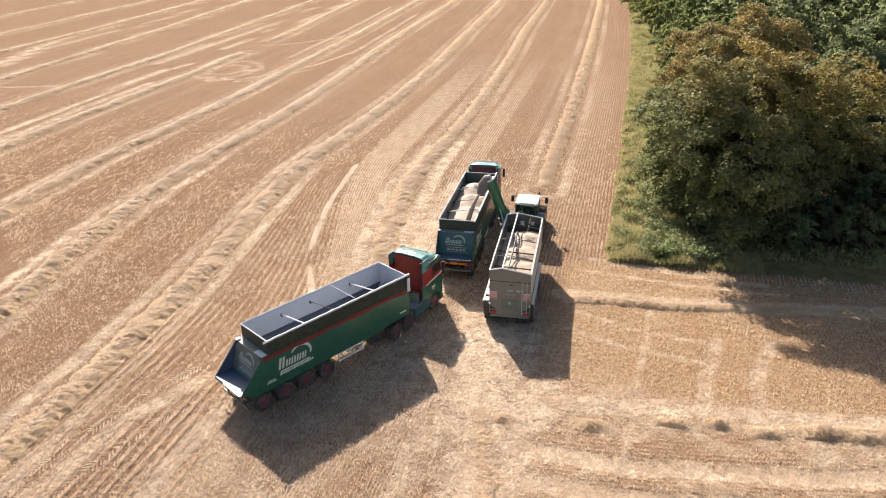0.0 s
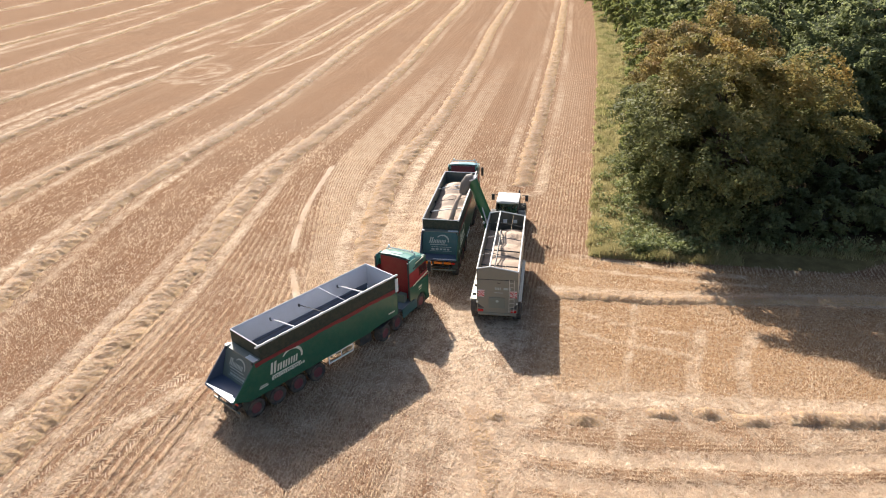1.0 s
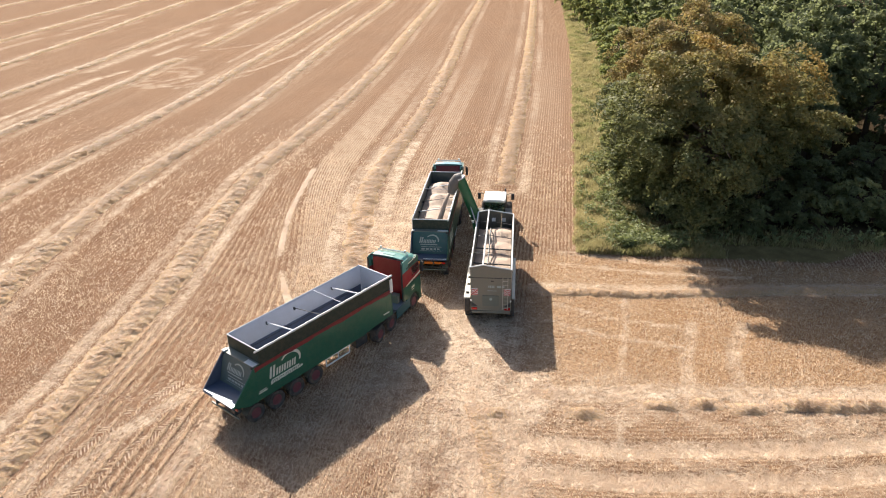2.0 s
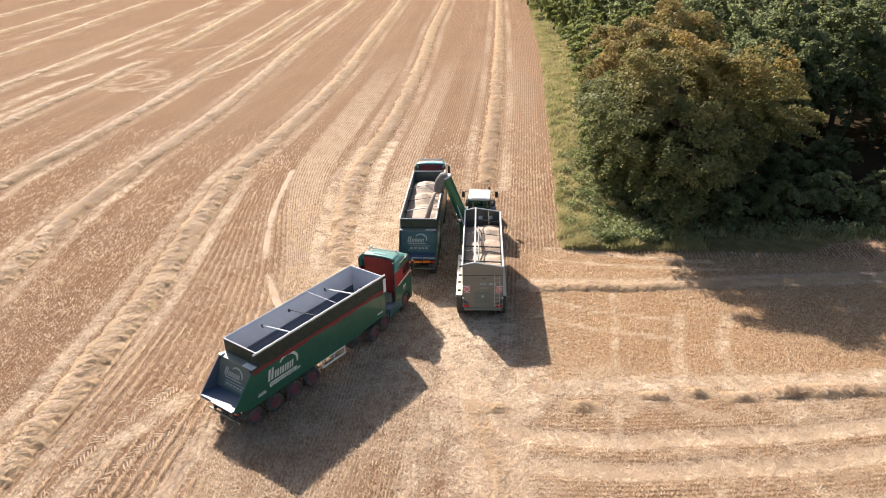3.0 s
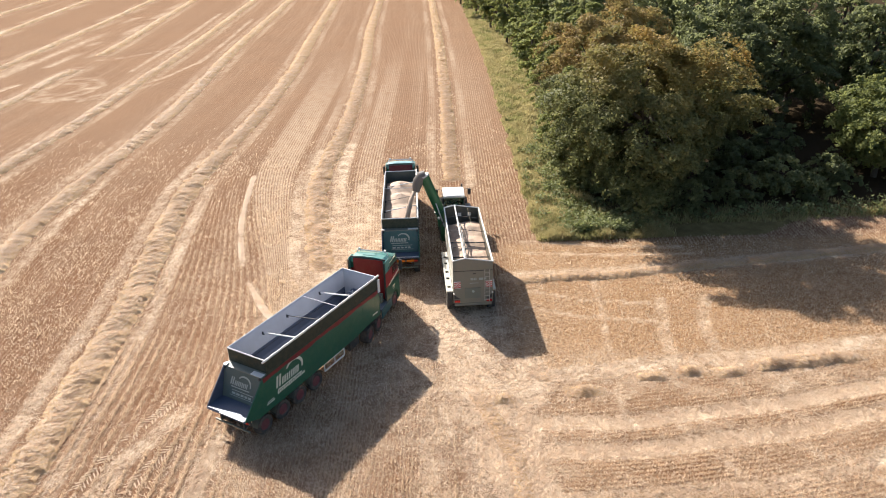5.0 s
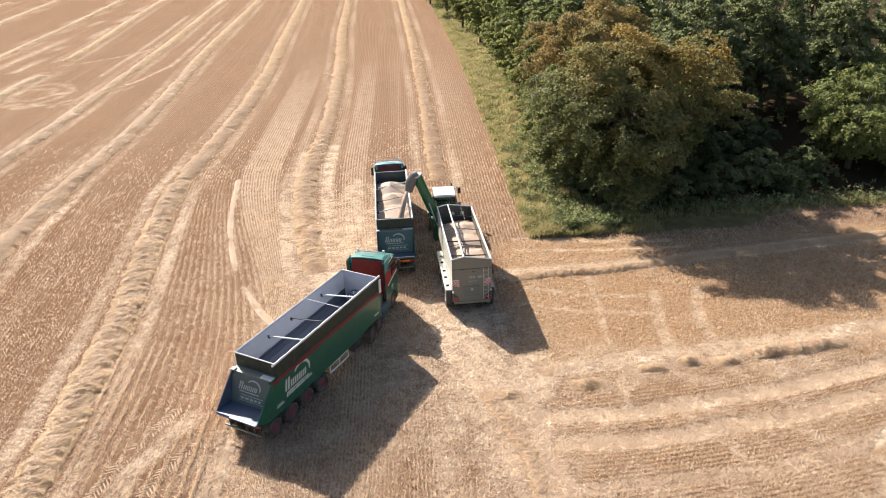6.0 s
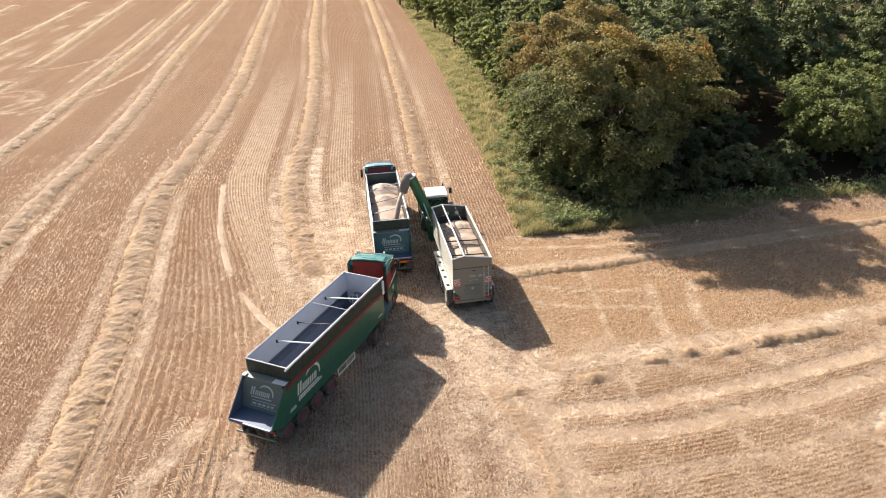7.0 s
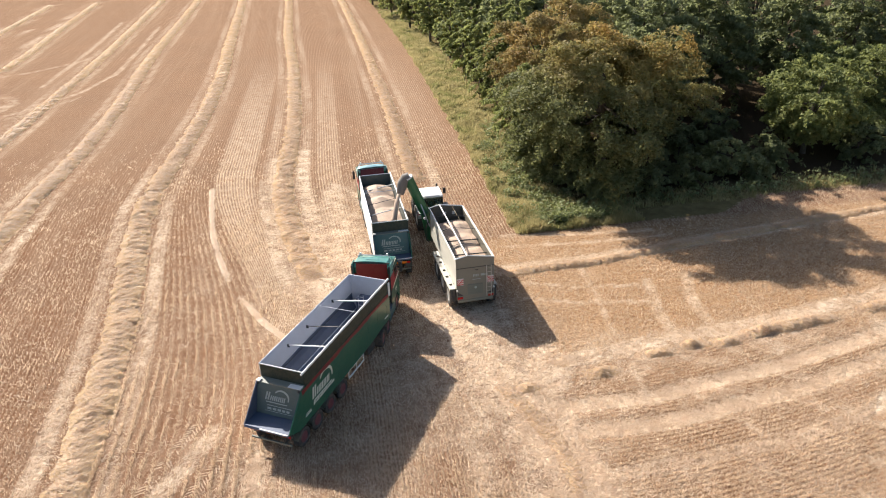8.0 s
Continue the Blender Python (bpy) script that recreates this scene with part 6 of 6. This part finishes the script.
for x, y, turn, s in ((10.6, 102, 290, 1.05), (10.4, 113, 70, 1.1), (9.2, 127, 150, 1.15), (7.4, 143, 10, 1.2), (5.4, 160, 230, 1.2), (2.6, 180, 100, 1.25), (-0.5, 200, 300, 1.25),
                      (13.5, 87, 10, 1.3)):
    copy_thing(green_far, shrink(x, y, turn, s))
for x, y, turn, s in ((46, 66, 140, 0.95), (43.5, 69.5, 20, 0.85)):
    copy_thing(low_green, shrink(x, y, turn, s))
for k, (x, y, turn, s) in enumerate(((21.5, 65.5, 210, 0.85), (20.8, 61.5, 30, 0.55), (26.2, 69.5, 300, 0.85), (19.5, 79, 80, 1.0), (28.5, 80, 160, 1.05), (38, 81, 250, 1.0), (43, 74.5, 20, 0.95), (52, 75, 120, 1.0))):
    copy_thing(dark if k % 2 else dark_two, shrink(x, y, turn, s))
for x, y, turn, s in ((25, 92, 320, 1.05), (16.5, 102, 45, 1.0), (15.5, 116, 135, 1.0), (14, 133, 225, 1.05), (11.5, 152, 315, 1.05), (9, 172, 60, 1.1), (6, 194, 170, 1.1),
                      (57, 64, 30, 0.9), (63, 72, 270, 1.0), (36, 93, 100, 1.0), (48, 90, 10, 1.0), (60, 88, 190, 1.0), (24, 108, 280, 1.0), (34, 110, 20, 1.0), (46, 106, 70, 1.0),
                      (70, 62, 200, 1.0), (75, 80, 110, 1.0), (24, 126, 15, 1.0), (36, 126, 95, 1.0), (22, 148, 240, 1.0)):
    copy_thing(dark_far, shrink(x, y, turn, s))
shrub = tree(pose(21.5, 53.5, 0), "shaded hazel shrub under the wood edge", M_LEAFDARK, 3.6, 2.3, 57, clumps=80, leaves=4500, size=0.27, trunk=0.07, low=-1.0, group="shrubs", squash=0.52, kind="shrub", category="shrub")
for x, y, turn, s in ((25.5, 55, 60, 1.1), (24.0, 60.0, 10, 1.1), (28.5, 63.0, 80, 1.2), (19.0, 56.5, 130, 1.0), (12.0, 54.5, 40, 1.1), (28, 53.2, 170, 0.8), (17.5, 52.0, 250, 0.9), (13.2, 51.8, 20, 0.95), (10.3, 56.5, 90, 0.95), (9.6, 60.5, 310, 1.0), (31, 56, 200, 1.0), (40, 56, 130, 1.2), (47, 57, 30, 1.3)):
    copy_thing(shrub, shrink(x, y, turn, s))


def scatter_grass():
    rng = np.random.default_rng(61)
    k = 22000
    y = 47.3 + 120 * rng.uniform(0, 1, k) ** 2.2
    x = field_edge(y) - 0.15 + 0.25 * np.sin(y * 1.3) * np.sin(y * 0.37) + rng.uniform(0, 1, k) ** 0.9 * (4.4 + 1.2 * rng.uniform(0, 1, k))
    more = 5200
    x = np.concatenate([x, rng.uniform(4.8, 15, more)])
    y = np.concatenate([y, 47.3 + rng.exponential(1.6, more)])
    more = 900
    x = np.concatenate([x, rng.uniform(14, 46, more)])
    y = np.concatenate([y, 49.6 + rng.exponential(1.2, more)])
    ok = wildness(x, y) > 0.12
    x, y = x[ok], y[ok]
    tall = 0.30 + 0.22 * np.sin(x * 1.9 + np.sin(y * 0.7) * 2) * np.sin(y * 0.95) + 0.25 * rng.uniform(0, 1, len(x)) ** 3
    n = 8
    x, y, tall = np.repeat(x, n), np.repeat(y, n), np.repeat(tall, n)
    k = len(x)
    x = x + rng.normal(0, 0.13, k)
    y = y + rng.normal(0, 0.13, k)
    a = rng.uniform(0, 2 * math.pi, k)
    h = tall * rng.uniform(0.5, 1.3, k)
    w = rng.uniform(0.02, 0.05, k) * np.where(y > 75, 1.8, 1.0)
    lean = rng.normal(0, 0.28, (k, 2)) * h[:, None]
    z = np.zeros(k)
    c = np.stack([np.stack([x - np.cos(a) * w, y - np.sin(a) * w, z], -1), np.stack([x + np.cos(a) * w, y + np.sin(a) * w, z], -1),
                  np.stack([x + lean[:, 0], y + lean[:, 1], h], -1)], 1)
    green_patch = np.sin(x * 1.1 + 1.5 * np.sin(y * 0.5)) * np.sin(y * 0.62 + x * 0.4) + rng.normal(0, 0.45, k) > 0.50
    tagged(new("dry_grass", polys("dry_grass", c[~green_patch], M_GRASS)), "long dry yellow grass on the field verge", "grass", kind="stuff")
    tagged(new("verge_grass", polys("verge_grass", c[green_patch], M_GRASSGREEN)), "long green grass on the field verge", "grass", kind="stuff")


def scatter_weeds():
    rng = np.random.default_rng(62)
    k = 420
    spots = rng.uniform(0, 1, (26, 2)) * np.array([2.6, 22]) + np.array([5.2, 47.8])
    pick = spots[rng.integers(0, len(spots), 200)] + rng.normal(0, 0.38, (200, 2))
    x = np.concatenate([rng.normal(9.8, 1.7, k), rng.uniform(7.4, 9.5, 220), rng.uniform(13, 40, 180), pick[:, 0]])
    y = np.concatenate([48.0 + rng.exponential(1.2, k), rng.uniform(49, 75, 220), 50.2 + rng.exponential(1.2, 180), pick[:, 1]])
    ok = (wildness(x, y) > 0.5)
    x, y = x[ok], y[ok]
    n = 12
    h = rng.uniform(0.4, 1.05, len(x))
    at = np.stack([np.repeat(x, n), np.repeat(y, n), np.repeat(h, n) * rng.uniform(0.2, 1, len(x) * n)], -1)
    at[:, :2] += rng.normal(0, 0.16, (len(at), 2))
    c = leaf_quads(rng, at, rng.normal(0, 1, at.shape), 0.24, 0.9)
    tagged(new("weeds", polys("weeds", c, M_WEED)), "broad-leaved weeds and nettles at the wood corner", "weeds", kind="stuff")


scatter_grass()
scatter_weeds()
